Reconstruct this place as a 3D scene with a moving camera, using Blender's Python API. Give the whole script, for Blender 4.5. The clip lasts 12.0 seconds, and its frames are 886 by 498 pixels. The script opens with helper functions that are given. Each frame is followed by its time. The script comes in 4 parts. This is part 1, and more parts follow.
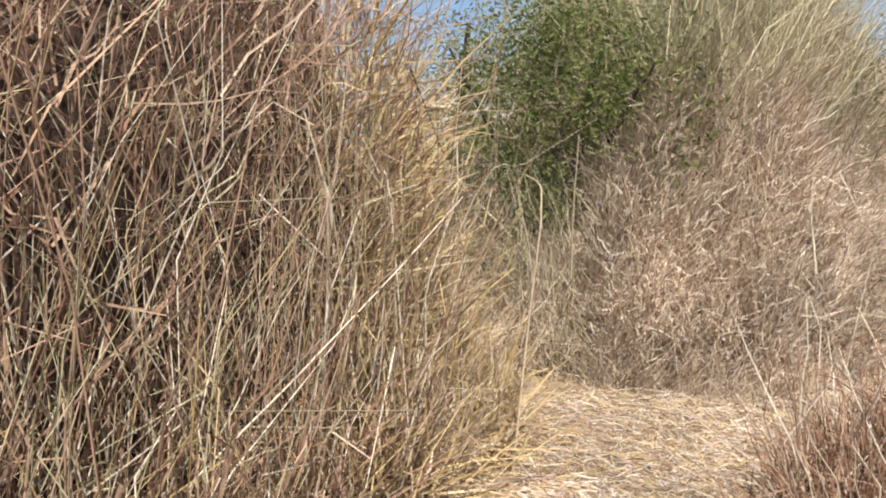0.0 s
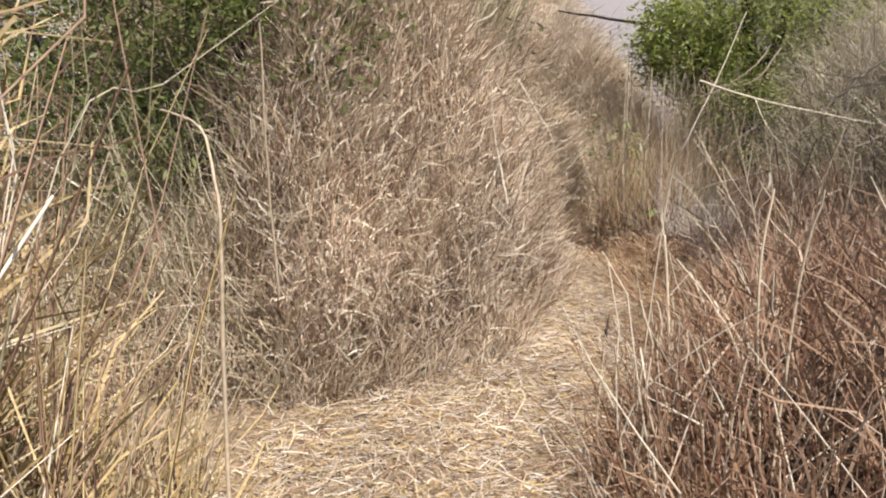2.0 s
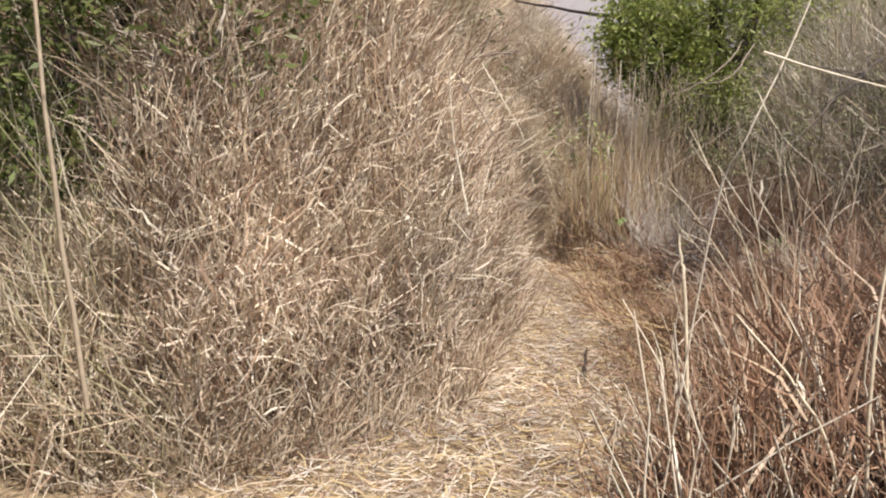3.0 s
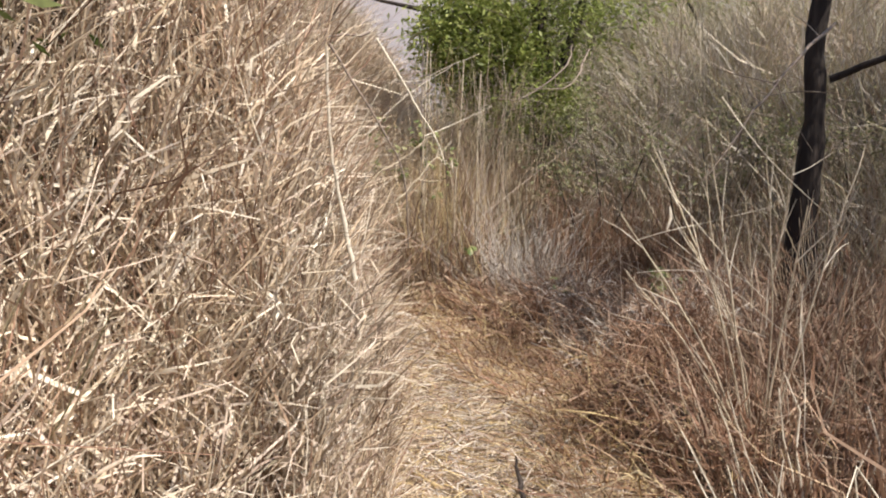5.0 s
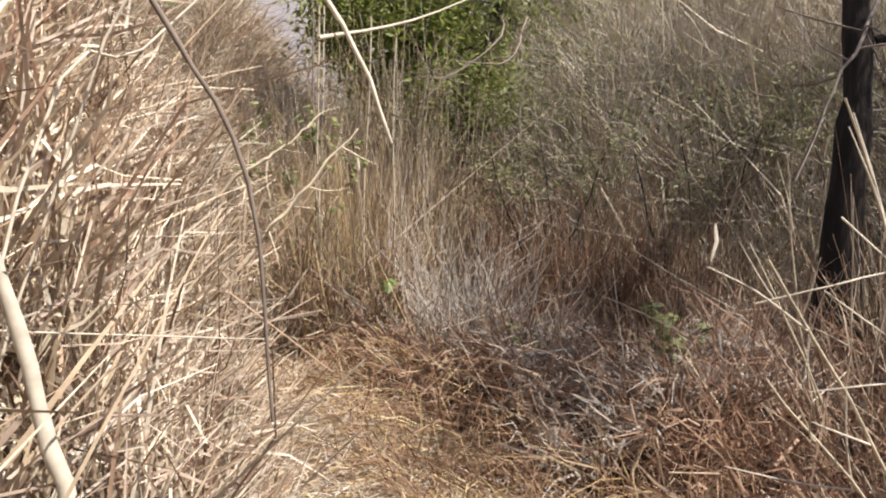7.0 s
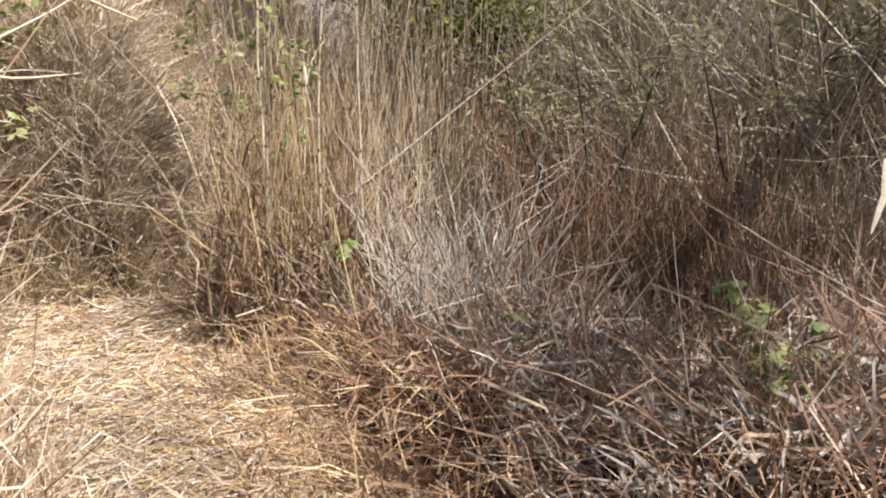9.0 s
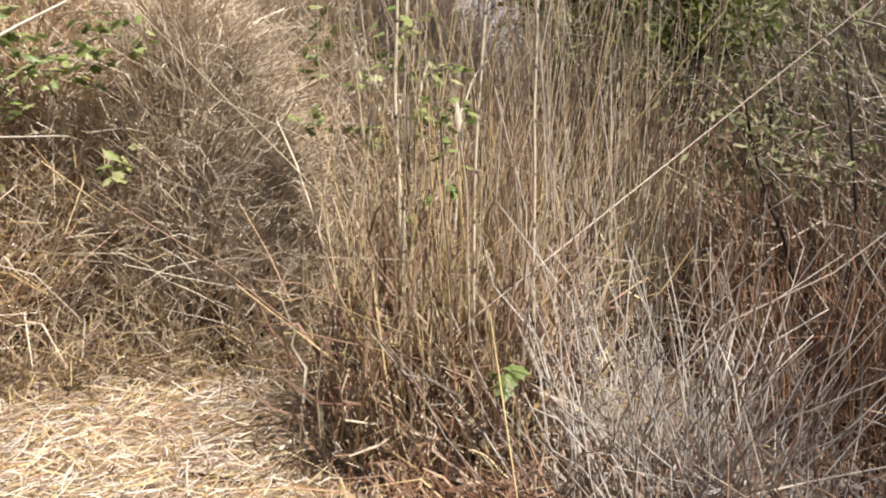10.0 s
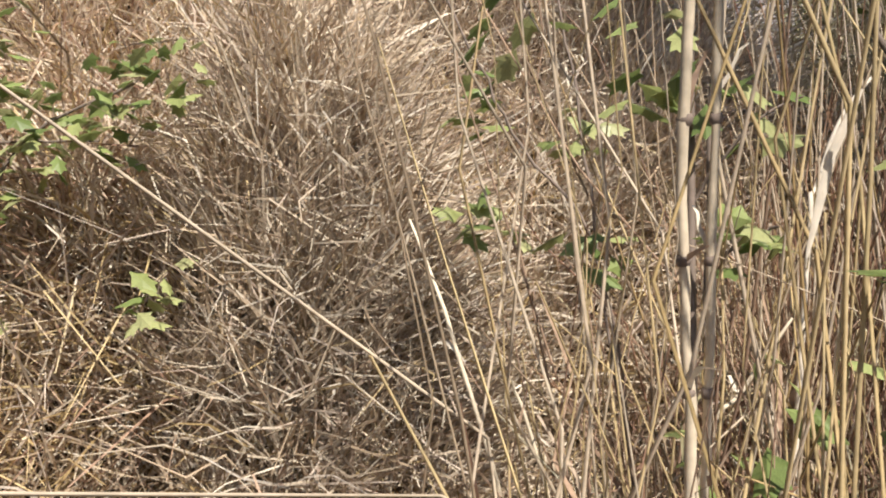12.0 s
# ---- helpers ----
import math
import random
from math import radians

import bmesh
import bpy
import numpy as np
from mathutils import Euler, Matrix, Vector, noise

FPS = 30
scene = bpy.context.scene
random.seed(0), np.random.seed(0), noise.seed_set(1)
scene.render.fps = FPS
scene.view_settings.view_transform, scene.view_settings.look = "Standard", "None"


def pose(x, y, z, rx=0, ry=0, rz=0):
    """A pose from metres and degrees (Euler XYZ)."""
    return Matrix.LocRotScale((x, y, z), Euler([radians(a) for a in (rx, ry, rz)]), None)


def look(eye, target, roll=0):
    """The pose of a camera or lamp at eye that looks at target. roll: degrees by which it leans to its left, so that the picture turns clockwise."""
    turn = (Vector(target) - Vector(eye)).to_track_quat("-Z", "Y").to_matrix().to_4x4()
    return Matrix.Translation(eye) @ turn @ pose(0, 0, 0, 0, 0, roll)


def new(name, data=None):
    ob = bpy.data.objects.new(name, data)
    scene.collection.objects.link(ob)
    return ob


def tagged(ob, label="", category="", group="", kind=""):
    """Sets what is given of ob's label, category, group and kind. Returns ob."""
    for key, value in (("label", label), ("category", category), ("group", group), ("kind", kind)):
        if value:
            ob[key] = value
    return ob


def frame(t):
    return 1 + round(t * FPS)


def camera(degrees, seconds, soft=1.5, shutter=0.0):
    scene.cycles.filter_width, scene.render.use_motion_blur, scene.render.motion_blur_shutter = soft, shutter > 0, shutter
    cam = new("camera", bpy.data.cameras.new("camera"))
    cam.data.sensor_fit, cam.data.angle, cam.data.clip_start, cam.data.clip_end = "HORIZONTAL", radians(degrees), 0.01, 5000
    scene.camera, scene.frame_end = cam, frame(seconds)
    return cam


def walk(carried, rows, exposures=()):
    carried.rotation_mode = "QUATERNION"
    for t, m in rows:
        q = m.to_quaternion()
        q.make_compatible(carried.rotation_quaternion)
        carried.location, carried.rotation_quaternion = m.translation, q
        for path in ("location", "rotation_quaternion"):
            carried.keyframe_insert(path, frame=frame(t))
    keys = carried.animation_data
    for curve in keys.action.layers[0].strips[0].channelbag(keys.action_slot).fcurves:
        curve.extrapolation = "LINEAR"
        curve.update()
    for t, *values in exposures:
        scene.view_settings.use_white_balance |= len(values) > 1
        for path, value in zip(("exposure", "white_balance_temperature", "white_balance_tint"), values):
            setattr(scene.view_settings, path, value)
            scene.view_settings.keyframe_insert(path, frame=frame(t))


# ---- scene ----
cam = camera(60.6, 12.0, soft=2.0)
PATH = [
    (0.0, pose(2.269, -3.168, 1.449, 0, 0, 46.20) @ pose(0, 0, 0, 85.40) @ pose(0, 0, 0, 0, 0, 4.66)),
    (0.5, pose(1.841, -3.002, 1.482, 0, 0, 35.97) @ pose(0, 0, 0, 83.22) @ pose(0, 0, 0, 0, 0, 1.85)),
    (1.0, pose(1.434, -2.638, 1.435, 0, 0, 29.35) @ pose(0, 0, 0, 82.08) @ pose(0, 0, 0, 0, 0, 1.61)),
    (1.5, pose(1.111, -2.261, 1.449, 0, 0, 19.75) @ pose(0, 0, 0, 81.17) @ pose(0, 0, 0, 0, 0, 0.84)),
    (2.0, pose(0.909, -1.850, 1.472, 0, 0, 15.69) @ pose(0, 0, 0, 81.49) @ pose(0, 0, 0, 0, 0, -0.89)),
    (2.5, pose(0.817, -1.301, 1.448, 0, 0, 13.83) @ pose(0, 0, 0, 81.51) @ pose(0, 0, 0, 0, 0, -0.67)),
    (2.7, pose(0.770, -1.142, 1.446, 0, 0, 13.02) @ pose(0, 0, 0, 81.45) @ pose(0, 0, 0, 0, 0, -0.38)),
    (4.3, pose(0.000, 0.000, 1.510, 0, 0, 0.00) @ pose(0, 0, 0, 81.70) @ pose(0, 0, 0, 0, 0, 0.73)),
    (4.5, pose(-0.041, 0.176, 1.492, 0, 0, -2.78) @ pose(0, 0, 0, 81.73) @ pose(0, 0, 0, 0, 0, 0.93)),
    (5.0, pose(-0.055, 0.631, 1.494, 0, 0, -6.33) @ pose(0, 0, 0, 81.89) @ pose(0, 0, 0, 0, 0, 0.96)),
    (5.5, pose(0.021, 1.093, 1.509, 0, 0, -6.92) @ pose(0, 0, 0, 83.11) @ pose(0, 0, 0, 0, 0, 1.16)),
    (6.0, pose(0.044, 1.619, 1.489, 0, 0, -9.08) @ pose(0, 0, 0, 82.89) @ pose(0, 0, 0, 0, 0, 0.62)),
    (6.5, pose(0.066, 2.040, 1.475, 0, 0, -12.55) @ pose(0, 0, 0, 82.07) @ pose(0, 0, 0, 0, 0, 0.36)),
    (6.7, pose(0.064, 2.247, 1.446, 0, 0, -14.10) @ pose(0, 0, 0, 82.36) @ pose(0, 0, 0, 0, 0, 0.49)),
    (8.3, pose(0.559, 3.362, 1.314, 0, 0, -12.75) @ pose(0, 0, 0, 79.96) @ pose(0, 0, 0, 0, 0, 0.29)),
    (8.5, pose(0.578, 3.501, 1.289, 0, 0, -11.17) @ pose(0, 0, 0, 79.27) @ pose(0, 0, 0, 0, 0, 0.40)),
    (9.0, pose(0.713, 3.789, 1.261, 0, 0, -10.53) @ pose(0, 0, 0, 77.69) @ pose(0, 0, 0, 0, 0, 0.25)),
    (9.5, pose(0.726, 4.396, 1.333, 0, 0, -4.58) @ pose(0, 0, 0, 77.00) @ pose(0, 0, 0, 0, 0, -0.01)),
    (10.0, pose(0.750, 4.942, 1.383, 0, 0, 1.43) @ pose(0, 0, 0, 77.87) @ pose(0, 0, 0, 0, 0, -0.14)),
    (10.5, pose(0.724, 5.491, 1.446, 0, 0, 7.37) @ pose(0, 0, 0, 79.63) @ pose(0, 0, 0, 0, 0, -1.05)),
    (11.0, pose(0.649, 5.958, 1.466, 0, 0, 12.74) @ pose(0, 0, 0, 80.30) @ pose(0, 0, 0, 0, 0, -1.57)),
    (11.5, pose(0.606, 6.437, 1.469, 0, 0, 15.87) @ pose(0, 0, 0, 80.07) @ pose(0, 0, 0, 0, 0, -1.55)),
    (12.0, pose(0.519, 6.697, 1.454, 0, 0, 17.67) @ pose(0, 0, 0, 80.39) @ pose(0, 0, 0, 0, 0, -3.19)),
]
walk(cam, PATH, [(0.0, 0.90), (2.5, 0.78), (4.5, 0.85), (6.7, 0.84), (8.3, 1.06), (9.6, 1.06), (10.6, 0.82), (12.0, 0.93)])

# ---- world, sun and exposure ----
world = bpy.data.worlds.new("world")
scene.world = world
world.use_nodes = True
SUN_AZ, SUN_EL = 134.0, 58.0      # degrees clockwise from +y, and above the horizon
wt = world.node_tree
sky = wt.nodes.new("ShaderNodeTexSky")
sky.sky_type, sky.sun_disc = "NISHITA", False
sky.sun_elevation, sky.sun_rotation = radians(SUN_EL), radians(SUN_AZ)
wt.links.new(sky.outputs["Color"], wt.nodes["Background"].inputs["Color"])
wt.nodes["Background"].inputs["Strength"].default_value = 0.08
sun = new("sun", bpy.data.lights.new("sun", "SUN"))
sun.data.energy, sun.data.angle, sun.data.color = 5.0, radians(0.6), (1.0, 0.945, 0.865)
to_sun = Vector((math.sin(radians(SUN_AZ)) * math.cos(radians(SUN_EL)), math.cos(radians(SUN_AZ)) * math.cos(radians(SUN_EL)), math.sin(radians(SUN_EL))))
sun.matrix_world = look(to_sun * 30, (0, 0, 0))

# ---- materials ----


def node_material(name, rough=0.8):
    m = bpy.data.materials.new(name)
    m.use_nodes = True
    b = m.node_tree.nodes["Principled BSDF"]
    b.inputs["Roughness"].default_value = rough
    b.inputs["Specular IOR Level"].default_value = 0.25
    return m, m.node_tree, b


def ramp(nt, colours):
    r = nt.nodes.new("ShaderNodeValToRGB")
    e = r.color_ramp.elements
    while len(e) < len(colours):
        e.new(0.5)
    for i, c in enumerate(colours):
        e[i].position = i / (len(colours) - 1)
        e[i].color = (*c, 1)
    return r


def noise_node(nt, scale, detail=3.0, coords="Object", stretch=None):
    tc = nt.nodes.new("ShaderNodeTexCoord")
    n = nt.nodes.new("ShaderNodeTexNoise")
    n.inputs["Scale"].default_value = scale
    n.inputs["Detail"].default_value = detail
    if stretch:
        mp = nt.nodes.new("ShaderNodeMapping")
        mp.inputs["Scale"].default_value = stretch
        nt.links.new(tc.outputs[coords], mp.inputs["Vector"])
        nt.links.new(mp.outputs["Vector"], n.inputs["Vector"])
    else:
        nt.links.new(tc.outputs[coords], n.inputs["Vector"])
    return n


def straw_material(name, colours, rough=0.62, through_light=0.18, patch=0.9, by_object=False):
    """Dry stalks: each stalk has a shade of its own, with patches and fine blotches along it."""
    m, nt, b = node_material(name, rough)
    geo = nt.nodes.new("ShaderNodeNewGeometry")
    r = ramp(nt, colours)
    if by_object:
        nt.links.new(nt.nodes.new("ShaderNodeObjectInfo").outputs["Random"], r.inputs["Fac"])
    else:
        nt.links.new(geo.outputs["Random Per Island"], r.inputs["Fac"])
    big = noise_node(nt, patch, 2.0)
    fine = noise_node(nt, 55.0, 2.0)
    add = nt.nodes.new("ShaderNodeMath")
    add.operation = "MULTIPLY_ADD"
    nt.links.new(fine.outputs["Fac"], add.inputs[0])
    add.inputs[1].default_value = 0.6
    nt.links.new(big.outputs["Fac"], add.inputs[2])
    mr = nt.nodes.new("ShaderNodeMapRange")
    mr.inputs["From Min"].default_value, mr.inputs["From Max"].default_value = 0.45, 1.15
    mr.inputs["To Min"].default_value, mr.inputs["To Max"].default_value = 0.5, 1.28
    nt.links.new(add.outputs[0], mr.inputs["Value"])
    mul = nt.nodes.new("ShaderNodeMix")
    mul.data_type, mul.blend_type = "RGBA", "MULTIPLY"
    mul.inputs["Factor"].default_value = 1.0
    nt.links.new(r.outputs["Color"], mul.inputs["A"])
    nt.links.new(mr.outputs["Result"], mul.inputs["B"])
    nt.links.new(mul.outputs["Result"], b.inputs["Base Color"])
    if through_light:
        tl = nt.nodes.new("ShaderNodeBsdfTranslucent")
        mix = nt.nodes.new("ShaderNodeMixShader")
        mix.inputs[0].default_value = through_light
        nt.links.new(mul.outputs["Result"], tl.inputs["Color"])
        nt.links.new(b.outputs[0], mix.inputs[1])
        nt.links.new(tl.outputs[0], mix.inputs[2])
        nt.links.new(mix.outputs[0], nt.nodes["Material Output"].inputs["Surface"])
    return m


TAN = straw_material("straw_tan", [(.28, .195, .13), (.53, .405, .275), (.69, .565, .42), (.43, .315, .21), (.81, .71, .57)])
GOLD = straw_material("straw_gold", [(.33, .22, .10), (.54, .40, .195), (.66, .51, .285), (.43, .30, .14), (.74, .62, .40)])
PINK = straw_material("straw_pinkish", [(.38, .28, .22), (.60, .47, .37), (.74, .62, .51), (.48, .36, .28), (.82, .74, .63)])
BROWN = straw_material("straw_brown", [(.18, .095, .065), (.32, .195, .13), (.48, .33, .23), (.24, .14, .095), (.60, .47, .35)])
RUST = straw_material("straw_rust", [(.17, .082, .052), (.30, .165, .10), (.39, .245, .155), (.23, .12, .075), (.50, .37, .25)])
GREY = straw_material("straw_grey", [(.30, .25, .22), (.52, .45, .39), (.68, .60, .53), (.42, .36, .31), (.78, .72, .64)])
OLIVE = straw_material("straw_olive", [(.24, .215, .125), (.38, .335, .19), (.52, .46, .30), (.43, .375, .235), (.62, .56, .41)])
PALE = straw_material("straw_pale", [(.62, .51, .38), (.76, .655, .51), (.84, .75, .62), (.68, .57, .43), (.72, .63, .52)])
STEM = straw_material("bleached_stem", [(.50, .39, .26), (.62, .51, .37), (.70, .61, .47)], rough=0.5, through_light=0.0)
LEAF = straw_material("green_leaf", [(.09, .115, .03), (.13, .165, .045), (.18, .205, .065), (.24, .24, .095)], rough=0.45, through_light=0.42)
LEAF_BRIGHT = straw_material("fresh_leaf", [(.14, .19, .06), (.24, .30, .10), (.34, .37, .14), (.44, .44, .22)], rough=0.4, through_light=0.35, by_object=True)
LEAF_TREE = straw_material("feathery_leaf", [(.12, .15, .03), (.20, .24, .05), (.28, .31, .08), (.34, .34, .12)], rough=0.5, through_light=0.35)
LEAF_DULL = straw_material("dusty_leaf", [(.13, .14, .06), (.20, .21, .09), (.28, .27, .14), (.18, .18, .09)], rough=0.6, through_light=0.3)


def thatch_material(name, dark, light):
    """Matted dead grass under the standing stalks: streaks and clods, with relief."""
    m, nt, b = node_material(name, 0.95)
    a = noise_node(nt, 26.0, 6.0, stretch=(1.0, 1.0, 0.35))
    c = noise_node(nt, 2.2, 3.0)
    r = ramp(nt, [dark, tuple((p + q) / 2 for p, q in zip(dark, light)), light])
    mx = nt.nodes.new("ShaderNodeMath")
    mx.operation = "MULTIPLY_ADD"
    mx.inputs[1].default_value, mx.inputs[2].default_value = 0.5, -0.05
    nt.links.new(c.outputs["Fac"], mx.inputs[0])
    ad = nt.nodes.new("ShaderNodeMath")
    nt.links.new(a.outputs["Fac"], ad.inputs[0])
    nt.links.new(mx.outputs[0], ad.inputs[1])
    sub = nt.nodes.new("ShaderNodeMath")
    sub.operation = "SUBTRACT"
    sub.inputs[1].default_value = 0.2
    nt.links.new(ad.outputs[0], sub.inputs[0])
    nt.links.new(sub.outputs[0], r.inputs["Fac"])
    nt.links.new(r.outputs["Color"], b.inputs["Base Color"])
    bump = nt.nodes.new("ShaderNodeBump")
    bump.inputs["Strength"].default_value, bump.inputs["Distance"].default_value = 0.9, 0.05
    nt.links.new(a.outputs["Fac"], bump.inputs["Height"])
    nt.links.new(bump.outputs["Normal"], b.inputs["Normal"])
    return m


# straw darkened well below the stalks, painting in the shade of the gaps
THATCH_SHADE = thatch_material("thatch_shade_tan", (.035, .022, .014), (.15, .098, .06))
# near-black: the deep shade between stalks is put into this colour
THATCH_SHADE_DEEP = thatch_material("thatch_shade_brown", (.022, .013, .009), (.10, .06, .04))
THATCH_GREY = thatch_material("thatch_grey", (.12, .095, .075), (.34, .28, .23))
FIELD = thatch_material("field_of_dead_grass", (.16, .11, .07), (.38, .29, .18))
# weaker painted gap shade, for the bank and the drooping clump
THATCH_SHADE_SOFT = thatch_material("thatch_shade_soft", (.06, .04, .026), (.25, .175, .115))
SOIL = thatch_material("trodden_straw_soil", (.16, .11, .068), (.36, .275, .18))


def bark_material():
    m, nt, b = node_material("dark_bark", 0.9)
    n = noise_node(nt, 22.0, 6.0, stretch=(1.0, 1.0, 0.18))
    r = ramp(nt, [(.012, .009, .008), (.034, .025, .021), (.085, .065, .054)])
    nt.links.new(n.outputs["Fac"], r.inputs["Fac"])
    nt.links.new(r.outputs["Color"], b.inputs["Base Color"])
    bump = nt.nodes.new("ShaderNodeBump")
    bump.inputs["Strength"].default_value, bump.inputs["Distance"].default_value = 1.0, 0.03
    nt.links.new(n.outputs["Fac"], bump.inputs["Height"])
    nt.links.new(bump.outputs["Normal"], b.inputs["Normal"])
    return m


BARK = bark_material()
TWIG = straw_material("grey_twig", [(.10, .07, .055), (.20, .15, .12), (.30, .25, .21)], rough=0.8, through_light=0.0)


def hill_material():
    m, nt, b = node_material("far_hill", 1.0)
    n = noise_node(nt, 0.03, 6.0)
    r = ramp(nt, [(.17, .155, .165), (.23, .205, .21), (.19, .18, .185)])
    nt.links.new(n.outputs["Fac"], r.inputs["Fac"])
    nt.links.new(r.outputs["Color"], b.inputs["Base Color"])
    return m


HILL = hill_material()

# ---- builders ----
rng = np.random.default_rng(7)


def mesh_object(name, verts, faces, material, parent=None, label="", smooth=False):
    me = bpy.data.meshes.new(name)
    verts = np.asarray(verts, dtype=np.float32)
    faces = np.asarray(faces, dtype=np.int32)
    k = faces.shape[1]
    me.vertices.add(len(verts))
    me.vertices.foreach_set("co", verts.ravel())
    me.loops.add(faces.size)
    me.loops.foreach_set("vertex_index", faces.ravel())
    me.polygons.add(len(faces))
    me.polygons.foreach_set("loop_start", np.arange(0, faces.size, k, dtype=np.int32))
    me.polygons.foreach_set("loop_total", np.full(len(faces), k, dtype=np.int32))
    me.update(calc_edges=True)
    me.validate()
    if smooth:
        me.shade_smooth()
    me.materials.append(material)
    ob = new(name, me)
    if parent:
        ob.parent = parent
    if label:
        ob["label"] = label
    return ob


def unit(v):
    return v / np.maximum(np.linalg.norm(v, axis=-1, keepdims=True), 1e-9)


def spines(base, way, length, droop, seg, kink=0.0, jag=0.0):
    """Bent centre lines: n x (seg + 1) x 3. Each starts along way, wavers, and droops towards the ground."""
    n = len(base)
    s = np.linspace(0, 1, seg + 1)
    side = unit(np.cross(way, rng.normal(size=(n, 3))))
    bend = rng.normal(0, 1, n) * kink
    pts = base[:, None, :] + way[:, None, :] * (s[None, :, None] * length[:, None, None])
    pts = pts + side[:, None, :] * (bend * length)[:, None, None] * (s ** 2)[None, :, None]
    pts[:, :, 2] -= (droop * length)[:, None] * (s ** 2)[None, :]
    if jag:
        pts[:, 1:] += rng.normal(0, jag, (n, seg, 3)) * length[:, None, None]
    return pts


def snap(pts, share):
    """Break a share of the stalks: past a random joint each runs on another way, and sags."""
    n, k, _ = pts.shape
    if k < 4:
        return pts
    pts = pts.copy()
    for i in np.nonzero(rng.uniform(size=n) < share)[0]:
        b = rng.integers(1, k - 1)
        step = np.linalg.norm(pts[i, b] - pts[i, b - 1])
        d = unit(pts[i, b] - pts[i, b - 1])
        w = unit(d * rng.uniform(-.3, .9) + rng.normal(0, .75, 3) + np.array([0, 0, -.25]))
        pts[i, b + 1:] = pts[i, b] + w * (np.arange(1, k - b)[:, None] * step * rng.uniform(.4, 1.0))
    return pts


def ribbons(pts, width, taper=0.25):
    """Flat blades along centre lines."""
    n, k, _ = pts.shape
    d = unit(np.gradient(pts, axis=1))
    side = unit(np.cross(d[:, :1], rng.normal(size=(n, 1, 3))))
    side = np.repeat(side, k, axis=1)
    prof = np.linspace(1, taper, k)
    prof[0] = 0.7
    w = width[:, None, None] * prof[None, :, None] / 2
    v = np.stack([pts - side * w, pts + side * w], axis=2).reshape(-1, 3)
    i = (np.arange(n) * 2 * k)[:, None] + np.arange(k - 1)[None, :] * 2
    f = np.stack([i, i + 1, i + 3, i + 2], axis=-1).reshape(-1, 4)
    return v, f


def tubes(pts, radius, taper=0.4, sides=3):
    """Round stalks along centre lines."""
    n, k, _ = pts.shape
    d = unit(np.gradient(pts, axis=1))
    a = unit(np.cross(d, np.tile(np.array([[[0.31, 0.17, 0.94]]]), (n, k, 1)) + rng.normal(0, .05, (n, 1, 3))))
    b = np.cross(d, a)
    prof = np.linspace(1, taper, k)
    ring = []
    for j in range(sides):
        t = 2 * math.pi * j / sides
        ring.append(pts + (a * math.cos(t) + b * math.sin(t)) * (radius[:, None] * prof[None, :])[:, :, None])
    v = np.stack(ring, axis=2).reshape(-1, 3)
    i = (np.arange(n) * k * sides)[:, None, None] + (np.arange(k - 1) * sides)[None, :, None]
    j = np.arange(sides)[None, None, :]
    j2 = (j + 1) % sides
    f = np.stack([i + j, i + j2, i + sides + j2, i + sides + j], axis=-1).reshape(-1, 4)
    return v, f


def inside(poly, p):
    x, y = p[:, 0], p[:, 1]
    res = np.zeros(len(p), bool)
    for (x1, y1), (x2, y2) in zip(poly, poly[1:] + poly[:1]):
        hit = ((y1 > y) != (y2 > y)) & (x < (x2 - x1) * (y - y1) / (y2 - y1 + 1e-12) + x1)
        res ^= hit
    return res


def depth_in(poly, p):
    """Distance from the outline, positive inside, and the way outwards."""
    best = np.full(len(p), 1e9)
    out = np.zeros((len(p), 2))
    for a, b in zip(poly, poly[1:] + poly[:1]):
        a, b = np.array(a), np.array(b)
        t = np.clip(((p - a) @ (b - a)) / max((b - a) @ (b - a), 1e-9), 0, 1)
        q = a + t[:, None] * (b - a)
        d = np.linalg.norm(p - q, axis=1)
        m = d < best
        best[m] = d[m]
        out[m] = (q - p)[m]
    ins = inside(poly, p)
    out = unit(out)
    out[~ins] *= -1
    return np.where(ins, best, -best), out


def lumps(x, y, scale, seed=0.0):
    return (np.sin(x * 1.7 * scale + seed) * np.cos(y * 1.3 * scale + 1.7 * seed) + 0.6 * np.sin(x * 3.1 * scale - y * 2.3 * scale + seed * 2.1)
            + 0.35 * np.sin(x * 6.3 * scale + y * 5.1 * scale + seed)) / 1.95


PATH_LINE = np.array([[2.6, -3.9], [2.2, -3.2], [1.45, -2.6], [1.0, -1.9], [.75, -1.1], [.3, .1], [-.1, 1.2], [.1, 2.2], [.25, 3.2], [.42, 4.2], [.45, 5.2], [.2, 6.3], [-.15, 7.2], [-.7, 7.7], [-1.6, 7.7]])
EYES = np.array([c[1].translation[:2] for c in PATH])


def near_line(p, line):
    best = np.full(len(p), 1e9)
    for a, b in zip(line[:-1], line[1:]):
        t = np.clip(((p - a) @ (b - a)) / ((b - a) @ (b - a) + 1e-9), 0, 1)
        best = np.minimum(best, np.linalg.norm(p - (a + t[:, None] * (b - a)), axis=1))
    return best


def clear_of_walk(pts, room=0.30):
    """True where no point of a stalk comes near the line walked at body or eye height."""
    n, k, _ = pts.shape
    q = pts.reshape(-1, 3)
    d = near_line(q[:, :2], EYES)
    bad = (d < room) & (q[:, 2] > 0.45)
    return ~bad.reshape(n, k).any(axis=1)


def ground_z(x, y):
    return 0.025 * lumps(x, y, 1.3, 0.4) + 0.012 * lumps(x, y, 5.0, 2.0)


